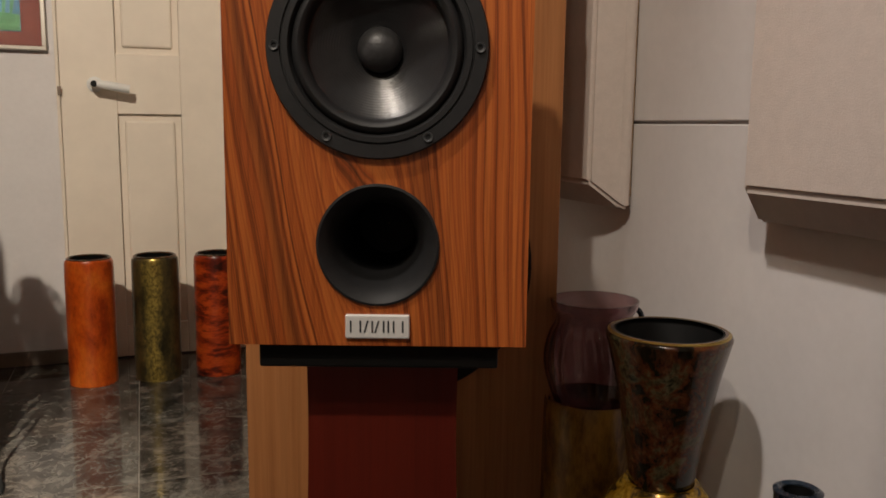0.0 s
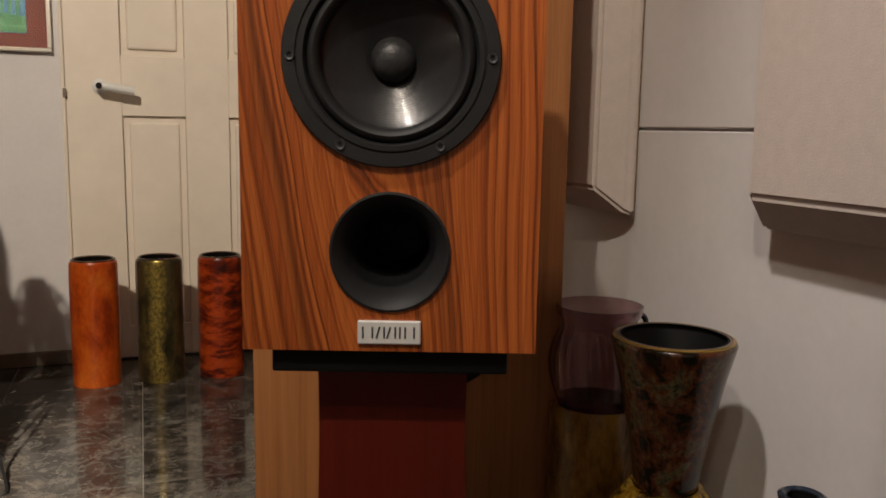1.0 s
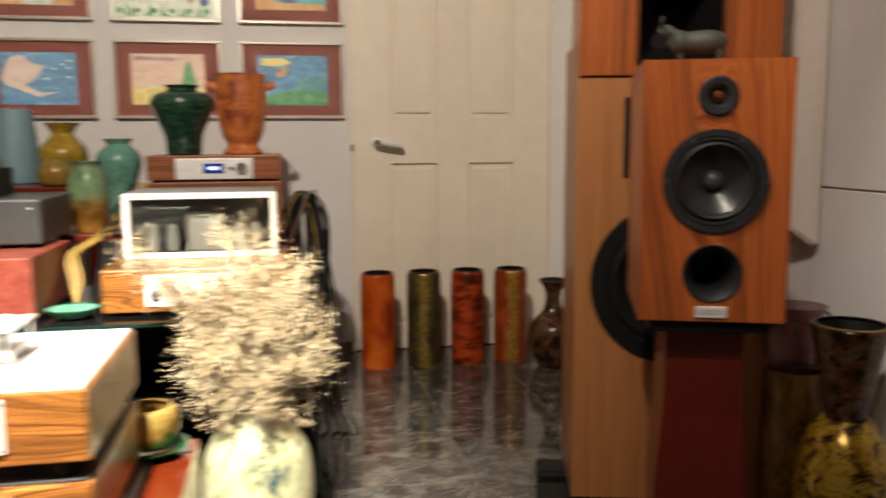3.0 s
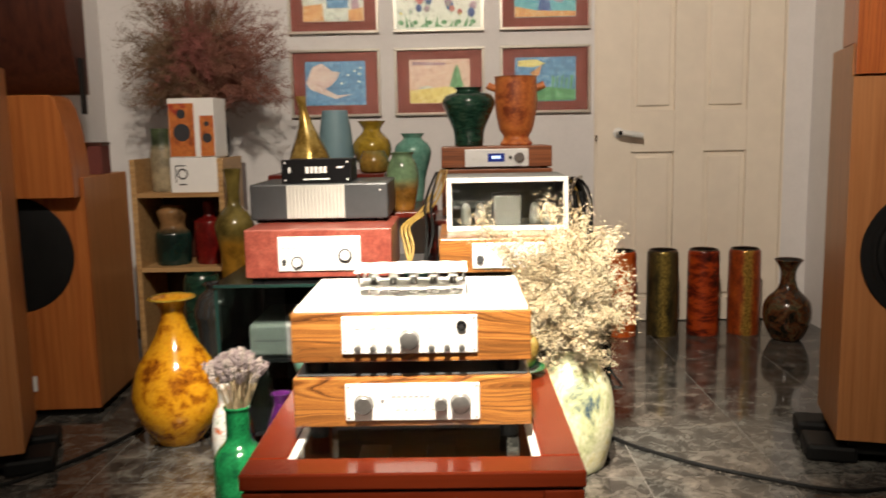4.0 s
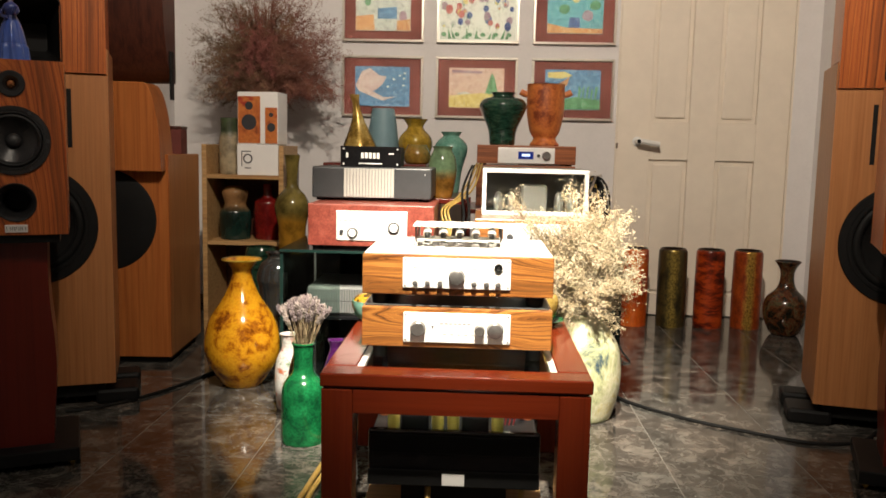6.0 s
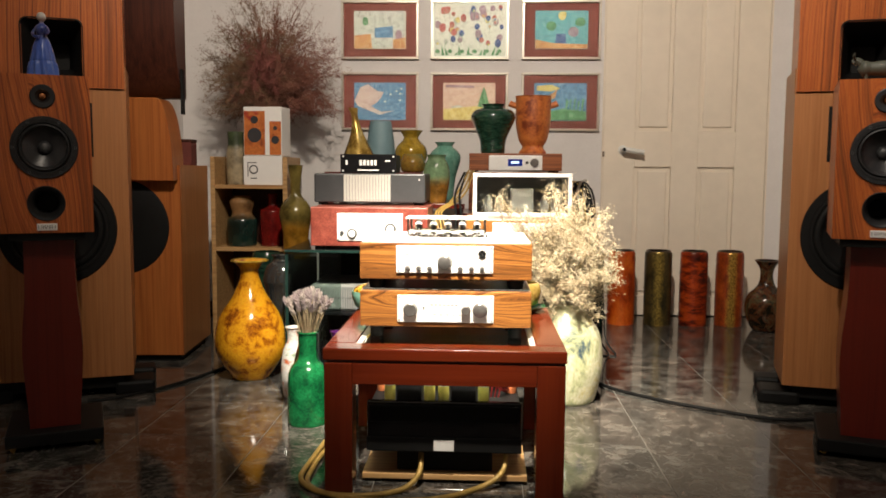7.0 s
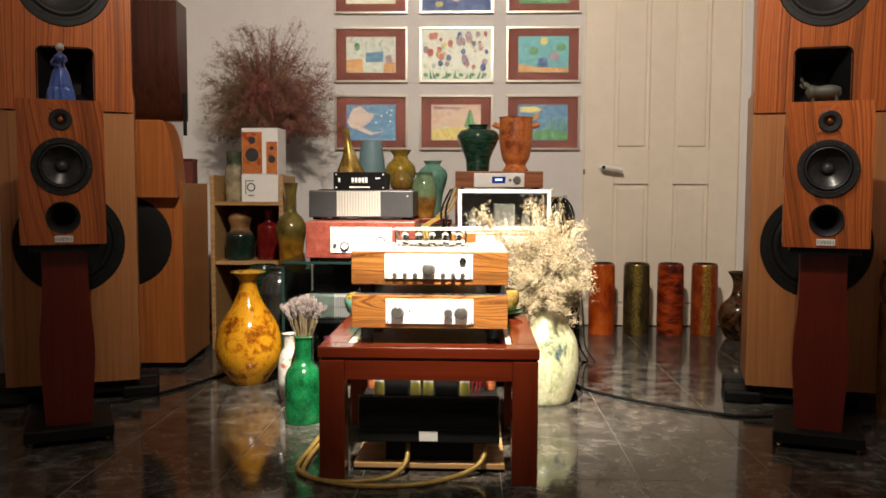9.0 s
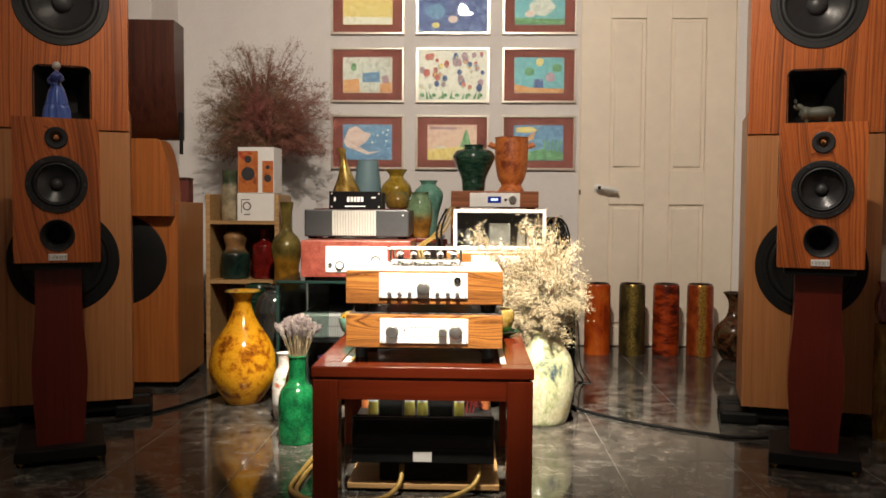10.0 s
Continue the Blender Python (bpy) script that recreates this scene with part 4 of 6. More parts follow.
# ---- vases ----
def vase(name, label, pts, x, y, z, mat, category="vase", group="", wall=0.006, steps=5, seg=48, rz=0, rim="", lining="", foot=""):
    v = thing(name, label, category, x, y, z, rz, group)
    part("body", lathe(hollow(pts, wall, steps), 0, 0, 0, seg), M[mat], v, "", True)
    r, h = pts[-1]
    if rim:
        part("rim", lathe([(r - wall - 0.001, h - 0.002), (r + 0.0012, h - 0.002), (r + 0.0015, h + 0.001), (r - 0.5 * wall, h + 0.0035), (r - wall - 0.001, h + 0.001)], 0, 0, 0, seg), M[rim], v, "", True)
    if lining:
        inner = [(q - wall - 0.0012, k) for q, k in smooth_profile(pts, steps) if k > pts[0][1] + 0.5 * (h - pts[0][1])]
        part("lining", lathe([(q - 0.001, k) for q, k in reversed(inner)] + inner, 0, 0, 0, seg), M[lining], v, "dark inside", True)
    if foot:
        r0 = pts[0][0]
        part("foot", lathe([(r0 - 0.012, pts[0][1]), (r0 + 0.004, pts[0][1]), (r0 + 0.006, pts[0][1] + 0.006), (r0 + 0.002, pts[0][1] + 0.010), (r0 - 0.012, pts[0][1] + 0.008)], 0, 0, 0, seg), M[foot], v, "ring foot", True)
    return v


CYL = [(0.066, 0.0), (0.072, 0.006), (0.074, 0.03), (0.074, 0.36), (0.070, 0.398), (0.066, 0.408)]
for k, (x, key, lab) in enumerate(((0.105, "orange_glaze", "tall orange lacquered cylinder vase by the door"), (0.305, "olive_glaze", "tall dark olive cylinder vase with a painted-on gold highlight by the door"), (0.500, "red_glaze", "tall red and black mottled cylinder vase by the door"), (0.695, "rust_glaze", "tall rust cylinder vase with a painted-on gold highlight by the door"))):
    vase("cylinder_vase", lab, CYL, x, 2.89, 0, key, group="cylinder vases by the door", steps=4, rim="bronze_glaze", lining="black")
vase("vase", "bronze-green round vase with flared neck", [(0.055, 0), (0.075, 0.02), (0.105, 0.10), (0.098, 0.18), (0.05, 0.235), (0.034, 0.28), (0.036, 0.33), (0.062, 0.375)], 0.845, 2.74, 0, "bronze_glaze", rim="bronze_glaze", lining="black")
vase("vase", "large glossy yellow amber bottle vase on the floor", [(0.066, 0), (0.08, 0.012), (0.128, 0.09), (0.141, 0.16), (0.122, 0.25), (0.072, 0.33), (0.044, 0.39), (0.036, 0.435), (0.055, 0.466), (0.074, 0.477)], -1.60, 1.56, 0, "yellow_glaze", rim="gold_glaze", foot="amber_glaze")
gv = vase("vase", "emerald green bottle vase holding dried lavender", [(0.064, 0), (0.068, 0.01), (0.067, 0.10), (0.065, 0.16), (0.055, 0.19), (0.036, 0.212), (0.031, 0.235), (0.031, 0.29), (0.034, 0.305)], -1.245, 0.98, 0, "green_glaze", rim="green_glaze", lining="black")
vase("vase", "large cream vase with yellow and green drips", [(0.09, 0), (0.105, 0.01), (0.128, 0.10), (0.132, 0.17), (0.120, 0.25), (0.085, 0.31), (0.070, 0.34), (0.078, 0.36)], -0.355, 1.32, 0, "cream_glaze", rim="cream_glaze", foot="cream_glaze")
am = vase("vase", "tall bronze funnel vase on a gold-leaf round body", [(0.06, 0), (0.07, 0.01), (0.098, 0.13), (0.104, 0.22), (0.086, 0.31), (0.050, 0.365)], 0.925, 0.945, 0, "goldleaf")
neck = [(0.0382, 0.355), (0.0428, 0.367), (0.0528, 0.43), (0.0683, 0.51), (0.0801, 0.558), (0.0819, 0.568), (0.0774, 0.574)]
part("neck", lathe(hollow(neck, 0.006, 5), 0, 0, 0, 48), M["bronze_glaze"], am, "dark bronze funnel neck", True)
inner = [(r - 0.0075, h) for r, h in smooth_profile(neck, 5) if h > 0.42]
part("lining", lathe([(r - 0.001, h) for r, h in reversed(inner)] + inner, 0, 0, 0, 48), M["black"], am, "dark inside", True)
part("rim", lathe([(0.0760, 0.5715), (0.0795, 0.5715), (0.0798, 0.5728), (0.0760, 0.5745)], 0, 0, 0, 48), M["gold_metal"], am, "worn gold rim", True)
vase("cylinder_vase", "golden brown cylinder vase carrying a glass jar", [(0.068, 0), (0.073, 0.01), (0.073, 0.39), (0.066, 0.408)], 0.92, 1.13, 0, "browngold", rim="bronze_glaze")
gj = vase("glass_jar", "ribbed purple glass jar with a small handle", [(0.044, 0), (0.054, 0.008), (0.069, 0.05), (0.073, 0.085), (0.066, 0.118), (0.058, 0.135), (0.059, 0.148), (0.065, 0.158), (0.067, 0.170)], 0.920, 1.13, 0.4085, "purple_glass", "jar", wall=0.004, seg=96)
for vv in gj.children[0].data.vertices:
    a = math.atan2(vv.co.y, vv.co.x)
    k = 1 + 0.035 * math.sin(14 * a + 22 * vv.co.z) * max(0.0, min(1.0, (0.15 - vv.co.z) * 25))
    vv.co.x, vv.co.y = vv.co.x * k, vv.co.y * k
part("handle", tube(spline([(0.054, -0.012, 0.150), (0.066, -0.016, 0.153), (0.073, -0.018, 0.143), (0.069, -0.016, 0.132), (0.060, -0.012, 0.128)]), 0.0045, 8), M["blue_glaze"], gj, "", True)
vase("bottle", "slim ink-blue glazed bottle on the floor", [(0.050, 0), (0.060, 0.01), (0.066, 0.22), (0.058, 0.31), (0.036, 0.355), (0.0235, 0.385), (0.0215, 0.43), (0.0225, 0.476), (0.0222, 0.484)], 0.875, 0.65, 0, "blue_glaze", rim="blue_glaze", lining="black")

# ---- rack with electronics behind the table ----
rk = thing("glass_rack", "low dark glass hi-fi rack with clear side panes", "rack")
part("top_shelf", box(-1.44, -0.20, 1.48, 2.08, 0.518, 0.530, 0.002), M["black_gloss"], rk)
part("bottom_shelf", box(-1.44, -0.20, 1.50, 2.08, 0.03, 0.05, 0.002), M["black_gloss"], rk)
part("mid_shelf", box(-1.42, -0.22, 1.54, 2.06, 0.262, 0.274, 0.002), M["black_gloss"], rk)
for x in (-1.438, -0.212):
    part("side_pane", box(x, x + 0.010, 1.49, 2.07, 0.051, 0.517, 0.001), M["smoked"], rk, "dark glass side pane").visible_shadow = False
part("front_pane", box(-1.42, -1.22, 1.486, 1.492, 0.051, 0.515, 0.001), M["smoked"], rk, "dark glass front pane").visible_shadow = False
part("back_panel", box(-1.42, -0.22, 2.07, 2.078, 0.051, 0.517), M["black"], rk)
M["glass_edge"] = plain("glass_edge", (0.010, 0.028, 0.024), 0.2, vary=0.2, bump=0)
for x in (-1.439, -0.213):
    part("pane_edge", box(x, x + 0.012, 1.4835, 1.4895, 0.051, 0.517, 0.001, 1), M["glass_edge"], rk, "dark green cut glass edge")
part("shelf_edge", box(-1.438, -0.202, 1.474, 1.4795, 0.519, 0.529, 0.001, 1), M["glass_edge"], rk, "dark green cut glass edge")
for x in (-1.38, -0.27):
    for y in (1.56, 2.02):
        part("foot", lathe([(0.0008, 0), (0.025, 0), (0.022, 0.03), (0.0008, 0.03)], x, y, 0, 20), M["black"], rk)
u = thing("receiver", "silver-grey receiver with finned front on the rack shelf", "receiver", -1.165, 1.56, 0.275)
part("case", box(-0.19, 0.19, 0, 0.33, 0.0, 0.108, 0.010, 3), M["pale_grey"], u)
g = part("grille", box(-0.175, 0.175, -0.003, -0.0005, 0.010, 0.098, 0.001), M["anthracite"], u, "dark fine mesh behind the ribs")
for z in (0.012, 0.056):
    for k in range(36):
        part("rib", box(-0.172 + 0.0096 * k, -0.1655 + 0.0096 * k, -0.006, -0.0032, z, z + 0.040), M["pale_grey"], g)

ra = thing("amplifier", "red burl amplifier with silver faceplate and two dials", "amplifier", -1.112, 1.51, 0.5305)
part("case", box(-0.230, 0.230, 0, 0.38, 0.012, 0.165, 0.004), M["redburl"], ra)
fp = faceplate(ra, -0.125, 0.133, 0.034, 0.142)
for x, r in ((-0.065, 0.019), (0.085, 0.021)):
    dl = part("dial", lathe([(r * 0.78, 0), (r, 0), (r, 0.006), (r * 0.78, 0.006)], x, -0.006, 0.062 if x < 0 else 0.082, 28, axis="y"), M["anthracite"], fp, "dark ring dial", True)
    part("dial_face", lathe([(0.0008, 0), (r * 0.77, 0), (r * 0.7, 0.012), (0.0008, 0.012)], x, -0.006, 0.062 if x < 0 else 0.082, 28, axis="y"), M["silver"], dl, "", True)
knob(fp, -0.105, 0.066, 0.007, -0.006, 0.01)
b = bmesh.new()
for k in range(4):
    box(-0.115 + 0.018 * k, -0.103 + 0.018 * k, -0.0065, -0.0055, 0.105, 0.109, 0, 1, b)
part("legend", b, M["legend"], fp)["kind"] = "stuff"
for x in (-0.2, 0.2):
    for y in (0.04, 0.31):
        part("foot", lathe([(0.0008, 0), (0.02, 0), (0.02, 0.0115), (0.0008, 0.0115)], x, y, 0, 16), M["black"], ra)

pw = thing("power_amplifier", "dark grey power amplifier with ribbed silver middle", "amplifier", -1.135, 1.70, 0.6960)
part("case", box(-0.23, 0.23, 0, 0.34, 0.010, 0.129, 0.006), M["anthracite"], pw)
g = part("grille", box(-0.106, 0.088, -0.006, -0.0005, 0.014, 0.126), M["pale_grey"], pw, "ribbed ivory centre")
M["ivory"] = plain("ivory_lacquer", (0.47, 0.46, 0.42), 0.45, vary=0.06)
for k in range(16):
    part("rib", box(-0.105 + 0.0121 * k, -0.0951 + 0.0121 * k, -0.011, -0.0062, 0.015, 0.125, 0.001, 1), M["ivory"], g)
part("lamp", lathe([(0.0008, 0), (0.003, 0), (0.003, 0.002), (0.0008, 0.002)], 0.205, 0, 0.105, 12, axis="y"), M["white"], pw)
for x in (-0.2, 0.2):
    for y in (0.04, 0.30):
        part("foot", lathe([(0.0008, 0), (0.02, 0), (0.02, 0.0095), (0.0008, 0.0095)], x, y, 0, 16), M["black"], pw)

sm = thing("headphone_amp", "small black amplifier with white lettering shapes", "amplifier", -1.142, 1.72, 0.825)
part("case", box(-0.112, 0.112, 0, 0.20, 0.004, 0.078, 0.003), M["black"], sm)
fr = part("front", box(-0.116, 0.116, -0.006, -0.0005, 0.002, 0.080, 0.002), M["black_gloss"], sm)
b = bmesh.new()
for k in range(5):
    prism([(-0.036 + 0.015 * k, 0.034), (-0.025 + 0.015 * k, 0.034), (-0.025 + 0.015 * k, 0.056), (-0.036 + 0.015 * k, 0.056)], -0.0066, -0.0055, b)
part("mark", b, M["white"], fr)
part("legend", box(-0.045, 0.045, -0.0066, -0.0055, 0.012, 0.017), M["white"], fr)
for x in (-0.104, 0.104):
    for z in (0.012, 0.070):
        part("bolt", lathe([(0.0008, 0), (0.004, 0), (0.003, 0.003), (0.0008, 0.003)], x, -0.006, z, 12, axis="y"), M["silver"], fr)
part("switch", box(-0.094, -0.085, -0.009, -0.0062, 0.036, 0.055, 0.001), M["silver"], fr)
part("window", box(0.07, 0.09, -0.0068, -0.0062, 0.05, 0.056), M["silver"], fr)

# dark wooden rack behind, carrying more pottery
wr = thing("wooden_rack", "dark red wooden rack behind the amplifiers", "rack")
part("top_board", box(-1.42, -0.96, 2.22, 2.66, 0.805, 0.830, 0.003), M["mahogany_v"], wr)
part("mid_board", box(-0.9595, -0.775, 2.06, 2.66, 0.668, 0.690, 0.003), M["mahogany_v"], wr)
part("low_board", box(-0.7745, -0.25, 2.22, 2.66, 0.618, 0.640, 0.003), M["mahogany_v"], wr)
for x, z in ((-1.42, 0.804), (-1.00, 0.804), (-0.80, 0.667), (-0.29, 0.617)):
    for y in (2.225, 2.62):
        part("post", box(x, x + 0.04, y, y + 0.035, 0, z, 0.003), M["mahogany_v"], wr)
M["gilt_mottle"] = glaze("mottled_gilt", [(0.10, 0.06, 0.012), (0.34, 0.21, 0.04), (0.55, 0.38, 0.10), (0.66, 0.52, 0.22)], 10, 0.22, 1.5, 0.3, 0.5, fleck=0.3)
td = vase("vase", "gold teardrop bottle vase with a slim leaning neck", [(0.070, 0), (0.086, 0.012), (0.087, 0.04), (0.072, 0.09), (0.050, 0.14), (0.031, 0.19), (0.019, 0.24), (0.017, 0.275), (0.024, 0.31)], -1.275, 2.37, 0.8305, "gilt_mottle")
for vv in td.children[0].data.vertices:
    vv.co.x -= 0.030 * (vv.co.z / 0.31) ** 2
vase("vase", "matt blue-grey tapered vase", [(0.068, 0), (0.074, 0.01), (0.074, 0.08), (0.066, 0.17), (0.054, 0.245), (0.050, 0.255)], -1.185, 2.50, 0.8305, "bluegrey")
vase("vase", "olive gold round vase with flared neck", [(0.040, 0), (0.046, 0.01), (0.079, 0.07), (0.076, 0.12), (0.042, 0.16), (0.039, 0.178), (0.060, 0.208)], -1.030, 2.49, 0.8305, "gold_glaze")
vase("vase", "small pale olive squat vase", [(0.045, 0), (0.056, 0.01), (0.060, 0.045), (0.048, 0.075), (0.042, 0.088)], -1.005, 2.29, 0.8305, "amber_glaze")
vase("vase", "teal shouldered vase with short neck", [(0.035, 0), (0.042, 0.01), (0.055, 0.11), (0.079, 0.20), (0.072, 0.24), (0.042, 0.268), (0.041, 0.278), (0.052, 0.293)], -0.862, 2.56, 0.6905, "teal_glaze")
vase("vase", "amber and green glazed jar", [(0.038, 0), (0.046, 0.01), (0.062, 0.11), (0.056, 0.17), (0.040, 0.205), (0.046, 0.222)], -0.884, 2.16, 0.6905, "jade_amber")

la = thing("amplifier", "pale wooden amplifier with brightly lit silver faceplate", "amplifier", -0.505, 1.56, 0.5305)
part("case", box(-0.230, 0.230, 0, 0.44, 0.010, 0.120, 0.004), M["zebrano"], la)
fp = faceplate(la, -0.125, 0.125, 0.024, 0.106)
for x in (-0.10, 0.07, 0.10):
    knob(fp, x, 0.055, 0.012, -0.006, 0.012)
for x in (-0.2, 0.2):
    for y in (0.04, 0.34):
        part("foot", lathe([(0.0008, 0), (0.02, 0), (0.02, 0.0095), (0.0008, 0.0095)], x, y, 0, 16), M["black"], la)

vc = thing("valve_amplifier", "white framed glass-fronted box with pale transformer inside", "amplifier", -0.505, 1.75, 0.651)
b = box(-0.205, 0.205, 0, 0.018, 0.0, 0.016, 0.002)
box(-0.205, 0.205, 0, 0.018, 0.164, 0.180, 0.002, 2, b)
box(-0.205, -0.189, 0, 0.018, 0.016, 0.164, 0.002, 2, b)
box(0.189, 0.205, 0, 0.018, 0.016, 0.164, 0.002, 2, b)
part("frame", b, M["offwhite"], vc, "white frame")
part("pane", box(-0.1885, 0.1885, 0.006, 0.009, 0.0165, 0.1635), M["glass"], vc, "clear glass front")
b = box(-0.205, 0.205, 0.0185, 0.32, 0.0, 0.012)
box(-0.205, 0.205, 0.0185, 0.32, 0.168, 0.180, 0, 1, b)
box(-0.205, -0.193, 0.0185, 0.32, 0.012, 0.168, 0, 1, b)
box(0.193, 0.205, 0.0185, 0.32, 0.012, 0.168, 0, 1, b)
box(-0.193, 0.193, 0.308, 0.32, 0.012, 0.168, 0, 1, b)
part("housing", b, plain("grey_mesh", (0.20, 0.20, 0.19), 0.6, vary=0.3, scale=260), vc, "grey mesh housing")
part("transformer", box(-0.045, 0.05, 0.06, 0.18, 0.0125, 0.115, 0.004), M["offwhite"], vc, "pale grey transformer box")
for x in (-0.14, -0.09, 0.10, 0.145):
    part("valve", lathe(smooth_profile([(0.0008, 0.013), (0.016, 0.013), (0.018, 0.05), (0.012, 0.08), (0.0008, 0.088)], 3), x, 0.10, 0, 20), M["silver"], vc, "", True)

wb = thing("component", "walnut cased component under a player", "player", -0.511, 2.34, 0.6405)
part("case", box(-0.225, 0.225, 0, 0.30, 0.006, 0.193, 0.003), M["walnut"], wb)
for x in (-0.19, 0.19):
    for y in (0.03, 0.27):
        part("foot", lathe([(0.0008, 0), (0.014, 0), (0.014, 0.0055), (0.0008, 0.0055)], x, y, 0, 14), M["black"], wb)
dc = thing("dac", "walnut cased player with silver front and blue display", "player", -0.511, 2.34, 0.834)
dc.scale = (1.15, 1.15, 1.12)
part("case", box(-0.195, 0.195, 0, 0.26, 0.006, 0.081, 0.003), M["walnut"], dc)
fp = part("faceplate", box(-0.112, 0.112, -0.006, -0.0005, 0.008, 0.072, 0.002), M["silver"], dc, "satin silver front")
n = Nodes("blue_display")
n.b.inputs["Emission Color"].default_value = (0.05, 0.15, 1.0, 1)
n.b.inputs["Emission Strength"].default_value = 0.12
ds = part("display", box(-0.032, 0.028, -0.0075, -0.0062, 0.026, 0.056), n.done((0.005, 0.01, 0.10), 0.2), fp, "glowing blue display")
n = Nodes("display_text")
n.b.inputs["Emission Color"].default_value = (0.6, 0.75, 1.0, 1)
n.b.inputs["Emission Strength"].default_value = 1.2
part("text_bar", box(-0.018, 0.014, -0.0085, -0.0077, 0.037, 0.047), n.done((0.5, 0.6, 0.9), 0.3), ds)
knob(fp, 0.079, 0.041, 0.017, -0.006, 0.012, "chrome", "chrome knob")
knob(fp, 0.048, 0.041, 0.006, -0.006, 0.006, "anthracite")
knob(fp, -0.08, 0.041, 0.004, -0.006, 0.004, "silver")
for x in (-0.17, 0.17):
    for y in (0.03, 0.23):
        part("foot", lathe([(0.0008, 0), (0.014, 0), (0.014, 0.0055), (0.0008, 0.0055)], x, y, 0, 14), M["black"], dc)
vase("vase", "dark green shouldered vase with narrow foot", [(0.054, 0), (0.060, 0.011), (0.067, 0.07), (0.099, 0.145), (0.110, 0.18), (0.094, 0.21), (0.054, 0.224), (0.050, 0.232), (0.062, 0.242)], -0.620, 2.46, 0.9250, "darkgreen_glaze")
ov = vase("vase", "orange terracotta vase with two stub handles", [(0.065, 0), (0.068, 0.009), (0.053, 0.035), (0.071, 0.07), (0.085, 0.14), (0.088, 0.20), (0.087, 0.277), (0.092, 0.285)], -0.420, 2.50, 0.9250, "terracotta")
for sx in (-1, 1):
    part("handle", tube(spline([(sx * 0.082, 0, 0.238), (sx * 0.098, 0, 0.242), (sx * 0.110, 0, 0.247), (sx * 0.119, 0, 0.252)]), 0.015, 10), M["terracotta"], ov, "", True)

# ---- pale wood shelf in the corner ----
sh = thing("shelf_unit", "pale pine open shelf unit full of pottery", "shelf", -1.80, 2.28, 0)
for x in (-0.19, 0.165):
    part("side", box(x, x + 0.022, 0, 0.30, 0, 0.90, 0.002), M["pine"], sh)
for z in (0.05, 0.44, 0.745):
    part("board", box(-0.1675, 0.1645, 0.002, 0.30, z, z + 0.018, 0.002), M["pine"], sh)
part("back", box(-0.168, 0.165, 0.288, 0.2985, 0.069, 0.439), M["darkwood"], sh)
part("back", box(-0.168, 0.165, 0.288, 0.2985, 0.459, 0.744), M["darkwood"], sh)
cb = thing("speaker_carton", "white carton printed with two orange loudspeakers", "box", -1.735, 2.30, 0.905, -4)
part("carton", box(-0.095, 0.095, 0, 0.14, 0, 0.235, 0.002), M["white"], cb)
for x0, x1, z0, z1 in ((-0.092, 0.012, 0.004, 0.215), (0.035, 0.092, 0.004, 0.165)):
    pr = part("print", box(x0, x1, -0.002, -0.0005, z0, z1), M["terracotta"], cb, "printed orange loudspeaker")
    c = 0.5 * (x0 + x1)
    for fz, fr in ((0.45, 0.34), (0.80, 0.18)):
        part("print_disc", lathe([(0.0008, 0), (fr * (x1 - x0), 0), (fr * (x1 - x0), 0.001), (0.0008, 0.001)], c, -0.0022, z0 + fz * (z1 - z0), 24, axis="y"), M["ink"], pr)
cw = thing("carton", "white carton with a grey round logo shape", "box", -1.735, 2.295, 0.7635, 0)
part("carton", box(-0.095, 0.095, 0, 0.14, 0, 0.140, 0.002), M["white"], cw)
lg = part("logo", lathe([(0.016, 0), (0.022, 0), (0.022, 0.0008), (0.016, 0.0008)], -0.045, -0.0004, 0.075, 28, axis="y"), M["anthracite"], cw)
b = bmesh.new()
box(-0.075, -0.071, -0.001, -0.0004, 0.04, 0.11, 0, 1, b)
box(-0.075, -0.03, -0.001, -0.0004, 0.106, 0.11, 0, 1, b)
box(-0.06, -0.03, -0.001, -0.0004, 0.030, 0.035, 0, 1, b)
part("logo_bar", b, M["anthracite"], cw)
vase("vase", "sandy stoneware vase with applied leaves", [(0.04, 0), (0.046, 0.01), (0.05, 0.10), (0.046, 0.17), (0.040, 0.20), (0.042, 0.26)], -1.895, 2.40, 0.7635, "sand_green_glaze")
vase("jar", "dark green jar with brown gilt shoulder", [(0.06, 0), (0.07, 0.01), (0.074, 0.12), (0.055, 0.15), (0.05, 0.17), (0.062, 0.22), (0.04, 0.25)], -1.87, 2.40, 0.4585, "gilt_shoulder")
vase("bottle", "crimson square-shouldered bottle on a shelf", [(0.055, 0), (0.062, 0.01), (0.064, 0.16), (0.05, 0.185), (0.026, 0.20), (0.025, 0.25), (0.03, 0.26)], -1.72, 2.42, 0.4585, "red_glass_glaze")
vase("bottle", "tall olive amber glazed bottle", [(0.055, 0), (0.060, 0.01), (0.062, 0.12), (0.078, 0.21), (0.060, 0.26), (0.028, 0.30), (0.026, 0.36), (0.036, 0.44)], -1.555, 2.20, 0.4205, "bottle_glaze")
st = thing("pedestal", "dark low pedestal under a tall bottle", "stand", -1.555, 2.20, 0)
part("block", box(-0.085, 0.085, -0.085, 0.085, 0, 0.42, 0.004), M["black"], st)
vase("vase", "green squat jar on the floor shelf", [(0.05, 0), (0.06, 0.01), (0.075, 0.10), (0.06, 0.2), (0.05, 0.24), (0.06, 0.26)], -1.75, 2.12, 0.0, "teal_glaze")
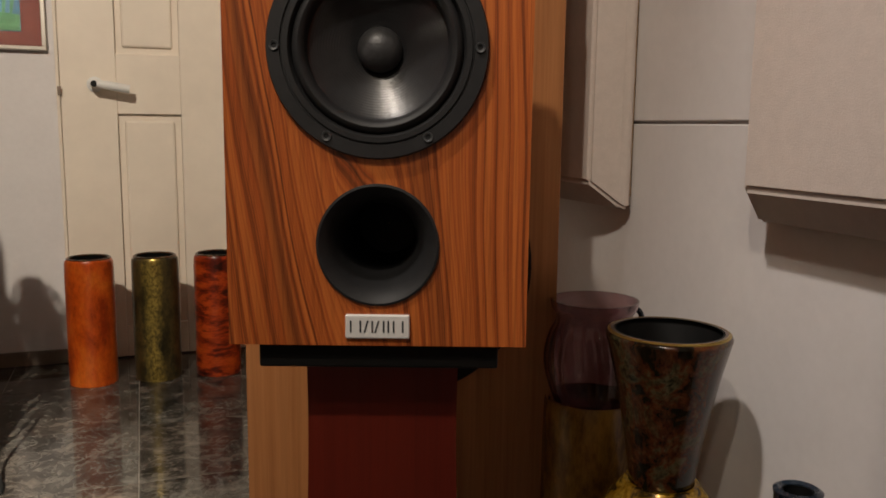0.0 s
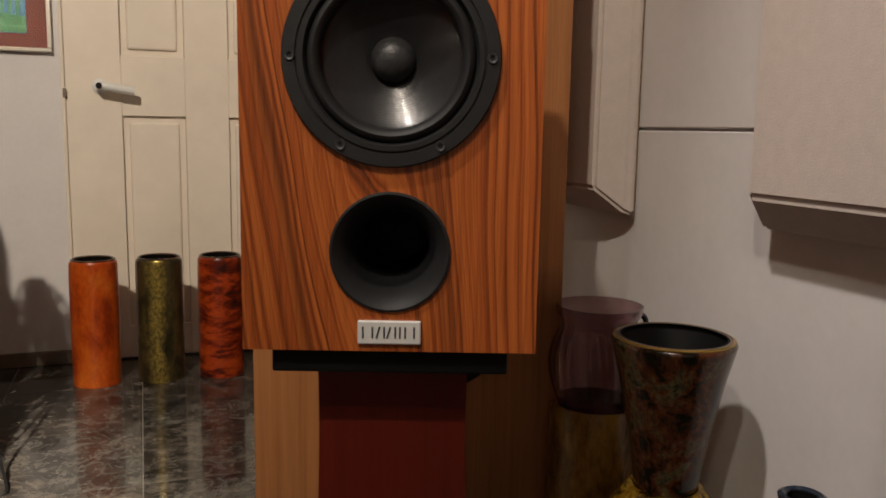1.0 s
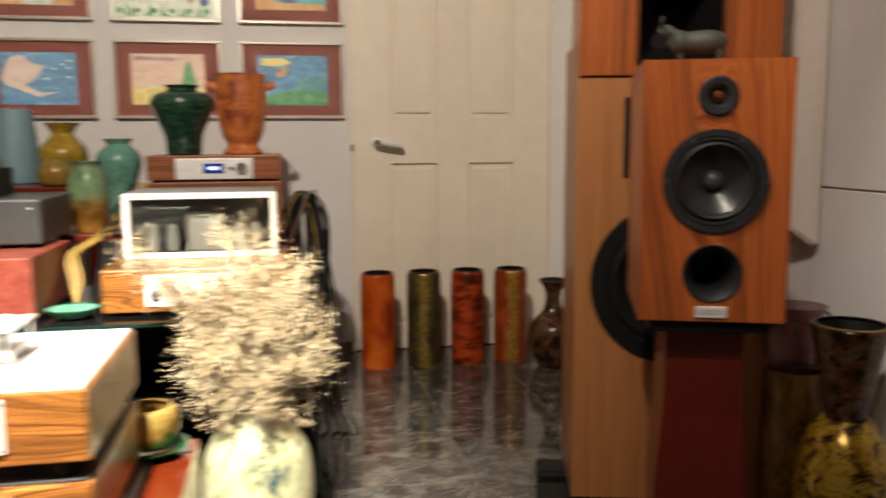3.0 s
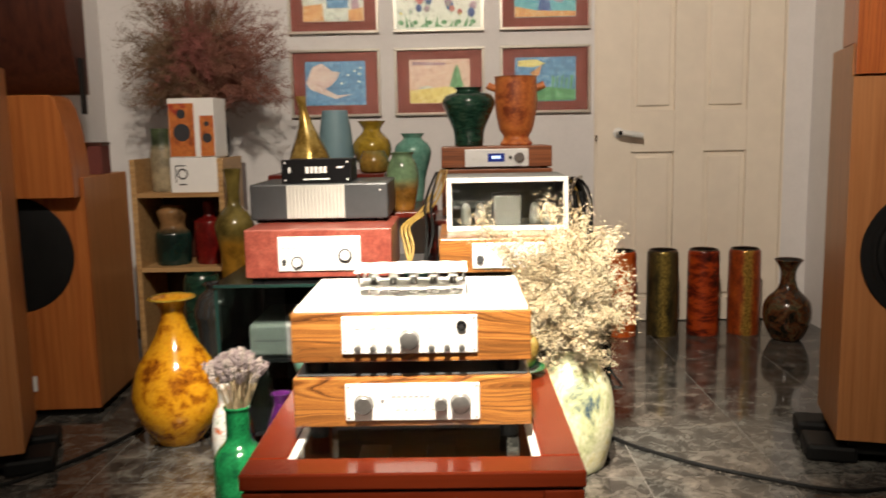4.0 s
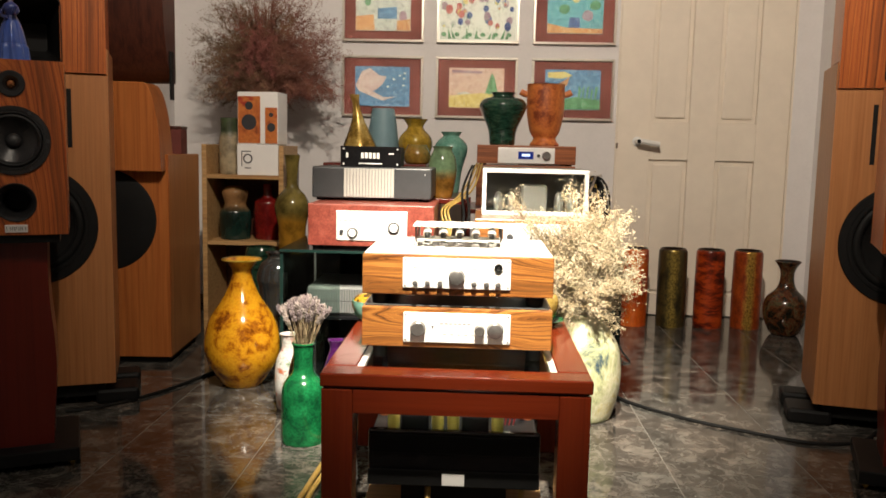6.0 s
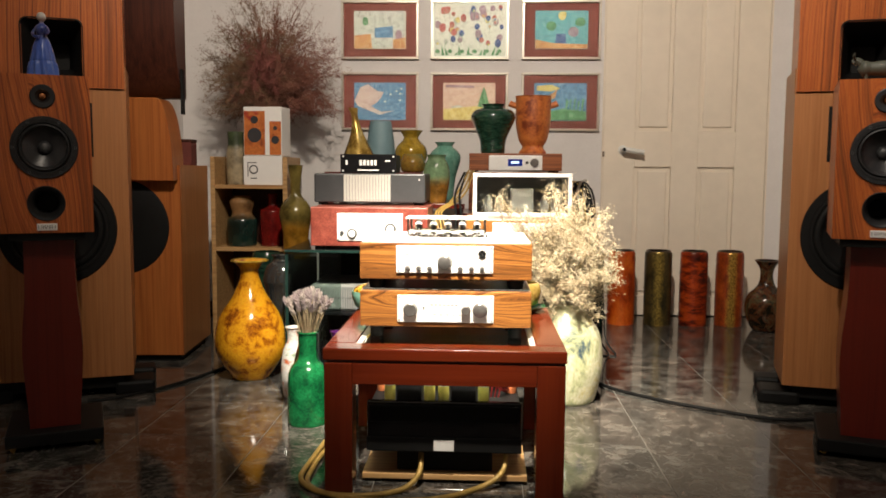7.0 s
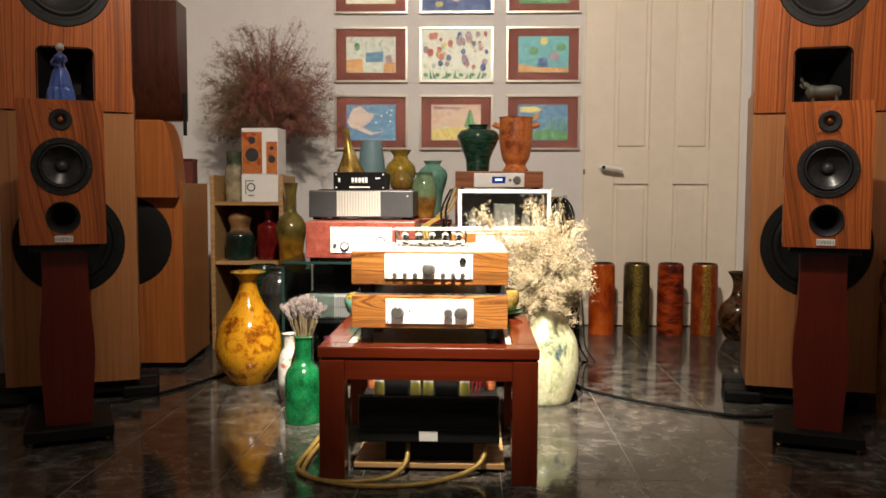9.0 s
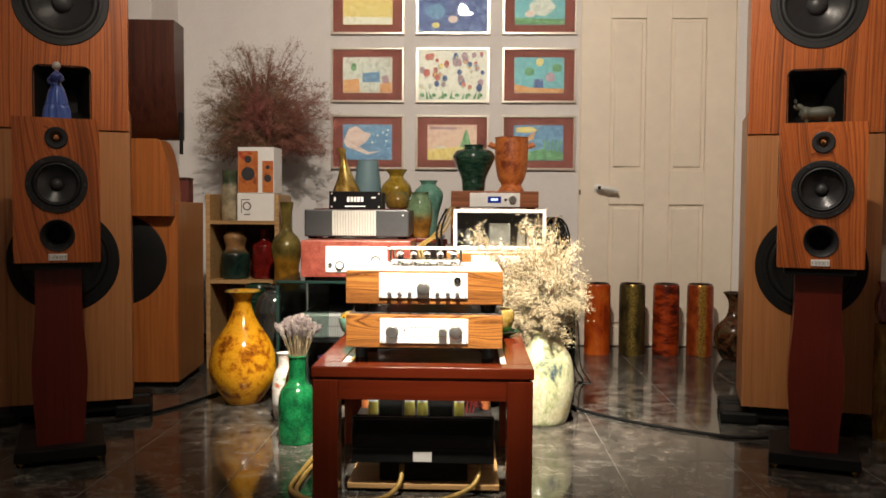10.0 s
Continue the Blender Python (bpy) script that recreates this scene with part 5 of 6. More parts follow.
vase("bowl", "dark green glazed pot", [(0.05, 0), (0.06, 0.01), (0.07, 0.3), (0.07, 0.42), (0.06, 0.455)], -1.68, 2.14, 0.0, "darkgreen_glaze")
vase("vase", "mirror silver round vase", [(0.05, 0), (0.055, 0.01), (0.075, 0.30), (0.085, 0.36), (0.07, 0.42), (0.04, 0.45), (0.05, 0.47)], -1.535, 1.85, 0.0, "dark_mirror")

# ---- pictures ----
def picture(cx, cz, label, ground, shapes, mount=True):
    p = thing("picture", label, "picture", cx, Y1 - 0.024, cz, 0, "pictures on the wall")
    w, h, f = 0.2235, 0.1655, 0.014
    b = box(-w, w, 0, 0.022, -h, -h + f, 0.003)
    box(-w, w, 0, 0.022, h - f, h, 0.003, 2, b)
    box(-w, -w + f, 0.0005, 0.0215, -h + f, h - f, 0.002, 2, b)
    box(w - f, w, 0.0005, 0.0215, -h + f, h - f, 0.002, 2, b)
    part("frame", b, M["frame_silver"], p, "silver frame")
    part("mount", box(-w + f, w - f, 0.012, 0.021, -h + f, h - f), M["mat"] if mount else M["white"], p, "dark red mount" if mount else "")
    iw, ih = (0.150, 0.107) if mount else (0.205, 0.147)
    im = part("painting", box(-iw, iw, 0.0085, 0.0118, -ih, ih), ground, p, "child's painting")
    for mat, outline in shapes:
        part("paint_shape", prism([(x * iw, z * ih) for x, z in outline], 0.0072 + 0.0001 * random.random(), 0.0083), mat, im)
    g = part("pane", box(-w + f, w - f, 0.0040, 0.0055, -h + f, h - f), M["glass"], p, "glazing")
    g.visible_shadow = False


def paint(name, a, c):
    a, c = (tuple(0.72 * k + 0.28 * 0.8 * sum(u) / 3 for k in u) for u in (a, c))
    return glaze(name, [tuple(0.72 * u for u in a), a, c, tuple(0.7 * w + 0.14 for w in c)], 34, 0.6, 2.0, 0.0, fleck=0.3)


def blob(x, z, r, k=9, sq=1.0, jag=0.25):
    return [(x + r * (1 + jag * (random.random() - 0.5)) * math.cos(2 * math.pi * i / k), z + sq * r * (1 + jag * (random.random() - 0.5)) * math.sin(2 * math.pi * i / k)) for i in range(k)]


P = {k: paint("paint_" + k, a, c) for k, a, c in (("blue", (0.04, 0.16, 0.33), (0.07, 0.24, 0.45)), ("pink", (0.55, 0.34, 0.30), (0.62, 0.42, 0.36)), ("sand", (0.62, 0.42, 0.26), (0.66, 0.48, 0.24)), ("sky_pink", (0.58, 0.34, 0.26), (0.62, 0.40, 0.30)), ("green", (0.05, 0.22, 0.07), (0.10, 0.32, 0.12)), ("yellow", (0.60, 0.42, 0.05), (0.68, 0.52, 0.10)), ("grey", (0.42, 0.42, 0.38), (0.52, 0.52, 0.46)), ("cream", (0.60, 0.58, 0.50), (0.66, 0.64, 0.56)), ("orange", (0.55, 0.20, 0.03), (0.6, 0.28, 0.05)), ("turq", (0.05, 0.30, 0.38), (0.08, 0.38, 0.42)), ("red", (0.45, 0.05, 0.04), (0.5, 0.09, 0.06)), ("navy", (0.02, 0.05, 0.22), (0.04, 0.10, 0.32)), ("mauve", (0.30, 0.16, 0.22), (0.36, 0.2, 0.26)))}
PX = (-1.266, -0.750, -0.228)
PZ = (1.235, 1.640, 2.049)
manta = [(-0.98, 0.05), (-0.75, 0.75), (-0.45, 0.92), (-0.1, 0.55), (0.15, 0.5), (0.05, 0.2), (-0.15, -0.1), (-0.35, -0.25), (0.05, -0.55), (0.55, -0.5), (0.0, -0.72), (-0.5, -0.45), (-0.85, -0.25)]
picture(PX[0], PZ[0], "framed child's painting of a pink ray in blue water", P["blue"], [(P["pink"], manta)] + [(P["cream"], blob(random.uniform(0.2, 0.9), random.uniform(-0.8, 0.8), 0.05)) for _ in range(6)])
tree = [(0.5, -0.3), (0.62, -0.3), (0.8, -0.25), (0.72, 0.1), (0.66, 0.5), (0.56, 0.78), (0.46, 0.4), (0.38, 0.0), (0.32, -0.25)]
picture(PX[1], PZ[0], "framed child's painting of a sandy field and tree", P["sky_pink"], [(P["yellow"], [(-0.99, -0.98), (0.99, -0.98), (0.99, -0.35), (0.2, -0.25), (-0.99, -0.4)]), (P["green"], tree), (P["grey"], [(-0.7, -0.6), (-0.6, -0.75), (-0.55, -0.5), (-0.3, -0.5), (-0.25, -0.75), (-0.18, -0.3), (-0.4, -0.18), (-0.68, -0.25)]), (P["mauve"], [(-0.9, 0.75), (0.2, 0.72), (0.2, 0.85), (-0.9, 0.9)])])
picture(PX[2], PZ[0], "framed child's painting of a green and blue garden", P["blue"], [(P["green"], [(-0.99, -0.98), (0.99, -0.98), (0.99, -0.5), (0.1, -0.35), (-0.99, -0.7)]), (P["yellow"], [(-0.9, 0.6), (-0.4, 0.55), (0.0, 0.7), (-0.3, 0.9), (-0.9, 0.85)]), (P["orange"], [(-0.4, 0.1), (-0.2, 0.2), (-0.1, 0.75), (-0.25, 0.5), (-0.5, 0.3)])] + [(P["green"], [(x, -0.5), (x + 0.04, -0.5), (x + 0.08 + 0.05 * random.random(), 0.7 * random.random()), (x + 0.02, 0.5 * random.random())]) for x in (0.2, 0.35, 0.5, 0.65, 0.8)])
picture(PX[0], PZ[1], "framed child's painting of a grey street scene", P["grey"], [(P["orange"], [(-0.99, -0.98), (-0.3, -0.98), (-0.35, -0.2), (-0.99, -0.3)]), (P["orange"], [(0.5, -0.98), (0.99, -0.98), (0.99, -0.4), (0.5, -0.5)]), (P["blue"], [(-0.2, -0.4), (0.5, -0.4), (0.5, 0.2), (-0.2, 0.1)]), (P["mauve"], blob(0.72, -0.3, 0.14, 9, 2.4)), (P["green"], blob(-0.55, 0.45, 0.12, 9, 2))])
fl = []
for k in range(46):
    x, z = random.uniform(-0.92, 0.92), random.uniform(-0.55, 0.88)
    fl.append((P["green"], [(x - 0.008, z), (x + 0.10 * random.uniform(-1, 1), z - 0.34), (x + 0.008, z)]))
    r = random.uniform(0.055, 0.105)
    fl.append((P[random.choice(("red", "navy", "mauve", "orange", "red", "mauve", "grey", "yellow", "mauve"))], blob(x, z, r, 8, 1.7)))
    if k % 2:
        fl.append((P[random.choice(("orange", "red", "yellow", "navy"))], blob(x + 0.01, z - 0.06, 0.5 * r, 7, 1.5)))
for k in range(16):
    x = -0.9 + 0.115 * k
    fl.append((P["green"], blob(x, -0.82, 0.07, 7, 1.2) if k % 3 == 0 else [(x, -0.97), (x + 0.09, -0.97), (x + 0.16 * random.uniform(-1, 1), -0.55 - 0.25 * random.random())]))
picture(PX[1], PZ[1], "framed child's painting of many bright flowers on white", P["cream"], fl, False)
picture(PX[2], PZ[1], "framed child's painting in turquoise and orange", P["turq"], [(P["orange"], [(-0.99, -0.98), (0.99, -0.98), (0.99, -0.75), (-0.3, -0.7), (-0.99, -0.5)]), (P["yellow"], blob(0.02, 0.75, 0.16, 10, 1.5)), (P["navy"], [(-0.25, -0.9), (0.2, -0.9), (0.15, -0.2), (-0.2, -0.2)]), (P["mauve"], blob(0.45, -0.1, 0.22, 9, 1.2)), (P["green"], blob(-0.4, 0.2, 0.2, 9, 1.2)), (P["green"], blob(0.7, 0.4, 0.2, 9, 1.2))])
picture(PX[0], PZ[2], "framed yellow and white child's painting", P["yellow"], [(P["cream"], [(-0.99, -0.98), (0.99, -0.98), (0.99, -0.6), (-0.99, -0.55)])])
picture(PX[1], PZ[2], "framed deep blue child's painting", P["navy"], [(P["blue"], blob(-0.5, -0.2, 0.3)), (P["pink"], blob(0.0, -0.5, 0.15)), (P["yellow"], blob(-0.5, -0.75, 0.12))], False)
picture(PX[2], PZ[2], "framed grey-green child's painting", P["turq"], [(P["grey"], blob(0.1, 0.0, 0.5)), (P["green"], [(-0.99, -0.98), (0.99, -0.98), (0.99, -0.7), (-0.99, -0.6)]), (P["pink"], blob(-0.4, -0.4, 0.2))])

# ---- dried flowers ----
def dried(name, label, base, centre, radii, stems, sprigs, per, size, stem_mat, leaf_mats, reach=(0.5, 1.05), loose=0.018, thin=0.5, tall=(), fan=False):
    """A bunch: stems from the vase's mouth, each with sprigs of many small florets."""
    t = thing(name, label, "dried flowers", *base)
    C = Vector(centre)
    b = bmesh.new()
    data = [([], []) for _ in leaf_mats]
    for k in range(stems):
        d = Vector((random.gauss(0, 1), random.gauss(0, 1), random.gauss(0.2, 0.9))).normalized()
        if fan:
            d = Vector((d.x, d.y, abs(d.z) - 0.10)).normalized()
        e = C + Vector((d.x * radii[0], d.y * radii[1], d.z * radii[2])) * random.uniform(*reach)
        if tall and k % 9 == 0:
            e = Vector(tall[(k // 9) % len(tall)]) + Vector([random.gauss(0, 0.018) for _ in range(3)])
        mid = e * 0.5 + Vector((0, 0, 0.3 * radii[2] * random.random()))
        path = spline([(0.012 * random.uniform(-1, 1), 0.012 * random.uniform(-1, 1), 0), mid, e], 5)
        tube(path, 0.0011, 3, b)
        vs, fs = random.choice(data)
        if fan:
            warm = e.x + random.gauss(0, 0.16)
            vs, fs = data[3 if abs(e.x) < 0.10 and e.y < -0.05 and 0.08 < e.z < 0.34 else 2 if warm < -0.10 else 1 if warm > 0.12 else 0]
        for q in range(sprigs):
            u = random.uniform(0.45, 1.0) * (len(path) - 1)
            a = path[int(u)].lerp(path[min(len(path) - 1, int(u) + 1)], u % 1)
            out = ((e - C * 0.6).normalized() + 0.9 * Vector([random.gauss(0, 1) for _ in range(3)]).normalized()).normalized()
            ln = loose * random.uniform(0.6, 2.4)
            for m in range(per):
                p = a + out * ln * m / per + Vector([random.gauss(0, 1) for _ in range(3)]) * 0.16 * loose
                g = Vector([random.gauss(0, 1) for _ in range(3)]).normalized()
                w = g.orthogonal().normalized()
                z = size * random.uniform(0.5, 1.3)
                i = len(vs)
                vs += [tuple(p - g * z), tuple(p + w * z * thin), tuple(p + g * z), tuple(p - w * z * thin)]
                fs.append((i, i + 1, i + 2, i + 3))
    part("stalk", b, stem_mat, t)
    for (vs, fs), mat in zip(data, leaf_mats):
        me = bpy.data.meshes.new("floret")
        me.from_pydata(vs, [], fs)
        me.materials.append(mat)
        o = new("floret", me)
        o.parent = t
        o["kind"] = "stuff"
    return t


brown = [plain("dried_brown", (0.24, 0.108, 0.068), 0.9, vary=0.4), plain("dried_plum", (0.25, 0.096, 0.070), 0.9, vary=0.4), plain("dried_olive", (0.215, 0.135, 0.072), 0.9, vary=0.4), plain("dried_rose", (0.33, 0.110, 0.092), 0.9, vary=0.35)]
pale = [plain("dried_straw", (0.49, 0.40, 0.25), 0.9, vary=0.3), plain("dried_cream", (0.57, 0.49, 0.34), 0.9, vary=0.3), plain("dried_tan", (0.37, 0.28, 0.165), 0.9, vary=0.3)]
vase("vase", "dark narrow vase behind the cartons", [(0.06, 0), (0.07, 0.01), (0.08, 0.15), (0.05, 0.25), (0.055, 0.30)], -1.80, 2.80, 0.86, "black")
st = thing("pedestal", "tall dark pedestal in the corner", "stand", -1.80, 2.80, 0)
part("block", box(-0.12, 0.12, -0.12, 0.12, 0, 0.86, 0.004), M["darkwood"], st)
dried("dried_bouquet", "big bushy bouquet of dried brown heather", (-1.82, 2.80, 1.12), (0.015, -0.02, 0.03), (0.41, 0.27, 0.65), 640, 16, 8, 0.0075, brown[0], brown, (0.45, 1.05), 0.036, 0.16, fan=True)
dried("dried_flowers", "pale straw-coloured dried flowers spilling from a vase", (-0.355, 1.32, 0.33), (0.005, -0.01, 0.17), (0.165, 0.16, 0.19), 420, 15, 12, 0.0042, pale[0], pale, (0.45, 1.15), 0.030, 0.4, ((-0.25, 0.02, 0.39), (-0.19, 0.0, 0.34), (-0.04, 0.0, 0.43), (0.03, -0.02, 0.40), (0.10, 0.0, 0.36), (-0.10, 0.02, 0.33)))
lav = [plain("dried_lavender", (0.26, 0.205, 0.205), 0.9, vary=0.35), plain("dried_grey", (0.33, 0.275, 0.25), 0.9, vary=0.35)]
lb = thing("dried_flowers", "small bunch of dried lavender in a green bottle", "dried flowers", -1.245, 0.98, 0.295)
stalks = bmesh.new()
for k in range(46):
    a, q = 2.4 * k, math.sqrt((k + 0.5) / 46)
    tip = Vector((0.078 * q * math.cos(a), 0.070 * q * math.sin(a), 0.148 - 0.050 * q * q + random.uniform(-0.012, 0.008)))
    foot = Vector((0.016 * q * math.cos(a), 0.016 * q * math.sin(a), -0.03))
    path = spline([foot, foot.lerp(tip, 0.55) + Vector((0, 0, 0.012)), tip], 4)
    tube(path, 0.0011, 4, stalks)
    up_ = (path[-1] - path[-3]).normalized()
    side = up_.orthogonal().normalized()
    head = bmesh.new()
    for m in range(16):
        g = Matrix.Rotation(2.4 * m, 3, up_) @ side
        c = tip + up_ * (0.0022 * m - 0.020) + g * 0.004
        r = 0.0048 * (1 - 0.03 * abs(m - 6)) * random.uniform(0.8, 1.25)
        ring = [head.verts.new(c + r * w) for w in (g, up_.cross(g), -g, -up_.cross(g))]
        top, low = head.verts.new(c + 1.5 * r * (up_ + 0.5 * g)), head.verts.new(c - 1.2 * r * up_)
        for u in range(4):
            head.faces.new((ring[u], ring[(u + 1) % 4], top))
            head.faces.new((ring[(u + 1) % 4], ring[u], low))
    part("flower_head", head, lav[k % 2], lb)
part("stalk", stalks, pale[2], lb)

# ---- figurines, standing on the speakers ----
n = Nodes("blue_ceramic")
sep = n.node("SeparateXYZ")
n.link(n.c.outputs["Object"], sep.inputs[0])
mr = n.node("MapRange")
mr.inputs["From Max"].default_value = 0.215
n.link(sep.outputs["Z"], mr.inputs["Value"])
hue = n.ramp(mr.outputs[0], [(0.0, (0.06, 0.13, 0.45)), (0.55, (0.05, 0.10, 0.40)), (0.62, (0.02, 0.03, 0.12)), (0.80, (0.05, 0.08, 0.30)), (0.86, (0.42, 0.30, 0.22)), (0.93, (0.55, 0.52, 0.48))])
fold = n.noise(n.coords((1, 1, 0.2)), 60, 4, 0.6)
M["blue_cloth"] = n.done(n.mix(0.5, hue, n.ramp(fold, [(0.35, (0.4, 0.45, 0.6)), (0.6, (1, 1, 1))]), "MULTIPLY"), 0.3, 0.0, 0.3)
b = lathe(smooth_profile([(0.0008, 0), (0.044, 0.0), (0.046, 0.004), (0.043, 0.04), (0.037, 0.052), (0.038, 0.056), (0.029, 0.10), (0.017, 0.128), (0.015, 0.136), (0.021, 0.152), (0.019, 0.165), (0.008, 0.174), (0.0075, 0.180), (0.0135, 0.188), (0.0145, 0.197), (0.010, 0.208), (0.0008, 0.212)], 4), 0, 0, 0, 64)
for vv in b.verts:
    fold = max(0.0, (0.118 - vv.co.z) / 0.118)
    k = 1 + 0.11 * fold * math.sin(11 * math.atan2(vv.co.y, vv.co.x) + 14 * vv.co.z)
    vv.co.x, vv.co.y = vv.co.x * k, vv.co.y * k
tube(spline([(0.018, 0, 0.160), (0.027, -0.010, 0.145), (0.022, -0.024, 0.138), (0.030, -0.026, 0.158)]), 0.0052, 10, b)
tube(spline([(-0.018, 0, 0.160), (-0.026, -0.010, 0.142), (-0.012, -0.026, 0.130), (0.006, -0.028, 0.126)]), 0.0052, 10, b)
fg = obj_of("figurine", b, M["blue_cloth"], None, "", True)
fg.matrix_basis = pose(-1.962, 0.708, 1.1075) @ Matrix.Scale(0.87, 4)
tagged(fg, "small blue ceramic figurine standing on a loudspeaker", "figurine")
b = lathe(smooth_profile([(0.0008, -0.07), (0.022, -0.06), (0.032, -0.02), (0.028, 0.03), (0.033, 0.06), (0.0008, 0.085)], 4), 0, 0, 0, 24)
bmesh.ops.rotate(b, verts=b.verts, matrix=Matrix.Rotation(radians(-90), 3, "Y"))
bmesh.ops.translate(b, verts=b.verts, vec=(0, 0, 0.065))
for x, y in ((-0.045, -0.014), (-0.045, 0.014), (0.045, -0.014), (0.045, 0.014)):
    tube([(x, y, 0.06), (x * 1.1, y, 0.03), (x, y, 0.0)], 0.007, 8, b)
tube(spline([(-0.06, 0, 0.08), (-0.085, 0, 0.10), (-0.10, 0, 0.09)]), 0.014, 8, b)
tube(spline([(-0.09, -0.008, 0.10), (-0.10, -0.03, 0.115), (-0.095, -0.035, 0.13)]), 0.004, 6, b)
tube(spline([(-0.09, 0.008, 0.10), (-0.10, 0.03, 0.115), (-0.095, 0.035, 0.13)]), 0.004, 6, b)
fg = obj_of("figurine", b, plain("grey_green_stone", (0.05, 0.055, 0.04), 0.6, vary=0.4, scale=60), None, "", True)
fg.matrix_basis = pose(0.512, 0.875, 1.1075, 0, 0, -24) @ Matrix.Scale(0.72, 4)
tagged(fg, "grey-green stone bull figurine standing on a loudspeaker", "figurine")

# ---- ceiling spots ----
n = Nodes("bulb")
n.b.inputs["Emission Color"].default_value = (1, 0.9, 0.75, 1)
n.b.inputs["Emission Strength"].default_value = 25
M["bulb"] = n.done((0.9, 0.9, 0.85), 0.4)
# the second fixture is added, unseen, to house the side-wall lamp
for x, y, lab in ((-0.73, -0.83, "small white ceiling spotlight aimed at the table"), (-0.42, 0.25, "assumed white ceiling spotlight, unseen, aimed at the side wall")):
    sp = thing("ceiling_spot", lab, "lamp", x, y, H, 0, "ceiling spots")
    part("stem", tube([(0, 0, 0), (0, 0, -0.05)], 0.008, 10), M["offwhite"], sp)
    part("housing", lathe([(0.03, -0.05), (0.045, -0.105), (0.042, -0.105), (0.027, -0.054)], 0, 0, 0, 28), M["offwhite"], sp, "", True)
    part("bulb", lathe([(0.0008, -0.06), (0.024, -0.06), (0.034, -0.085), (0.0008, -0.09)], 0, 0, 0, 24), M["bulb"], sp, "glowing bulb", True)

# ---- floor leads ----
ld = thing("floor_cable", "black cable lying across the tiled floor", "cable")
part("lead", tube(spline([(-0.19, 1.75, 0.006), (-0.19, 1.52, 0.006), (-0.02, 1.32, 0.006), (0.15, 1.20, 0.006), (0.34, 1.10, 0.006), (0.50, 1.12, 0.006), (0.60, 1.22, 0.006)], 10), 0.006, 8), M["black"], ld, "", True)
ld = thing("floor_cable", "black cable lying beside the yellow vase", "cable")
part("lead", tube(spline([(-1.74, 1.75, 0.006), (-1.78, 1.60, 0.006), (-1.86, 1.40, 0.006), (-1.98, 1.22, 0.006), (-2.08, 1.15, 0.006)], 10), 0.006, 8), M["black"], ld, "", True)

# ---- the wooden speaker beside the wall panel ----
sx = thing("side_speaker", "tall dark rosewood loudspeaker cabinet against the wall", "loudspeaker", 0, 0, 0)
b = box(0.895, 0.915, 0.19, 0.53, 0.03, 1.45, 0.002, 1)
box(1.055, 1.075, 0.19, 0.53, 0.03, 1.45, 0.002, 1, b)
box(0.915, 1.055, 0.19, 0.21, 0.03, 1.45, 0, 1, b)
box(0.915, 1.055, 0.51, 0.53, 0.03, 1.45, 0, 1, b)
box(0.915, 1.055, 0.21, 0.51, 1.43, 1.45, 0, 1, b)
part("cabinet", b, M["redwood"], sx)
part("plinth", box(0.885, 1.077, 0.18, 0.54, 0.0, 0.03, 0.003), M["black"], sx)

# ---- cables hung on the wooden rack ----
cr = thing("cable_hook", "chrome hook carrying coils of cable", "hook", 0, 0, 0)
part("hook", tube([(-0.27, 2.245, 0.60), (-0.20, 2.30, 0.79), (-0.17, 2.34, 0.795)], 0.008, 8), M["chrome"], cr, "", True)
for k in range(24):
    key = "gold_braid" if k in (3, 4, 9) else "black"
    w, h = random.uniform(0.03, 0.075), random.uniform(0.16, 0.36)
    cx, cy = -0.205 + random.uniform(-0.03, 0.025), 2.30 + 0.006 * k
    c = thing("cable_coil", "gold braided cable coil hanging on a rack" if key == "gold_braid" else "black cable coil hanging on a rack", "cable", 0, 0, 0, 0, "cables on the rack")
    pts = []
    for q in range(25):
        a = 2 * math.pi * q / 24
        pts.append((cx + w * math.sin(a) * (1 + 0.2 * math.sin(3 * a + k)), cy + 0.01 * math.sin(2 * a + k), 0.79 - h + h * math.cos(a)))
    part("loop", tube(pts, random.uniform(0.0035, 0.006), 6), M[key], c, "", True)
for k in range(5):
    c = thing("loose_cable", "black cable hanging down to the floor", "cable", 0, 0, 0, 0, "loose cables")
    x = -0.19 + 0.012 * k
    part("lead", tube(spline([(x - 0.02, 2.30, 0.74), (x + random.uniform(-0.02, 0.04), 2.22, 0.5), (x + random.uniform(0, 0.06), 2.2, 0.25), (x + 0.015 * k, 2.18, 0.06), (x + 0.02 * k + 0.01, 2.14 - 0.02 * k, 0.005), (x + 0.02 * k - 0.02, 2.05, 0.005)], 7), 0.004, 6), M["black"], c, "", True)
gp = thing("gold_cable", "golden speaker leads draped between the amplifiers", "cable", 0, 0, 0)
for k in range(3):
    part("lead", tube(spline([(-0.735 + 0.012 * k, 2.20, 0.84), (-0.765 + 0.012 * k, 2.05, 0.77 - 0.01 * k), (-0.81 + 0.014 * k, 1.90, 0.705), (-0.865 + 0.012 * k, 1.80, 0.665), (-0.855 + 0.014 * k, 1.76, 0.60), (-0.84, 1.74, 0.537)], 7), 0.0042, 8), M["gold_braid"], gp, "", True)
for k in range(2):
    part("lead", tube(spline([(-0.755 + 0.01 * k, 2.2, 0.83), (-0.79 + 0.02 * k, 1.95, 0.735), (-0.78 + 0.02 * k, 1.78, 0.64), (-0.79, 1.73, 0.537)], 7), 0.005, 8), M["black"], gp, "black lead", True)

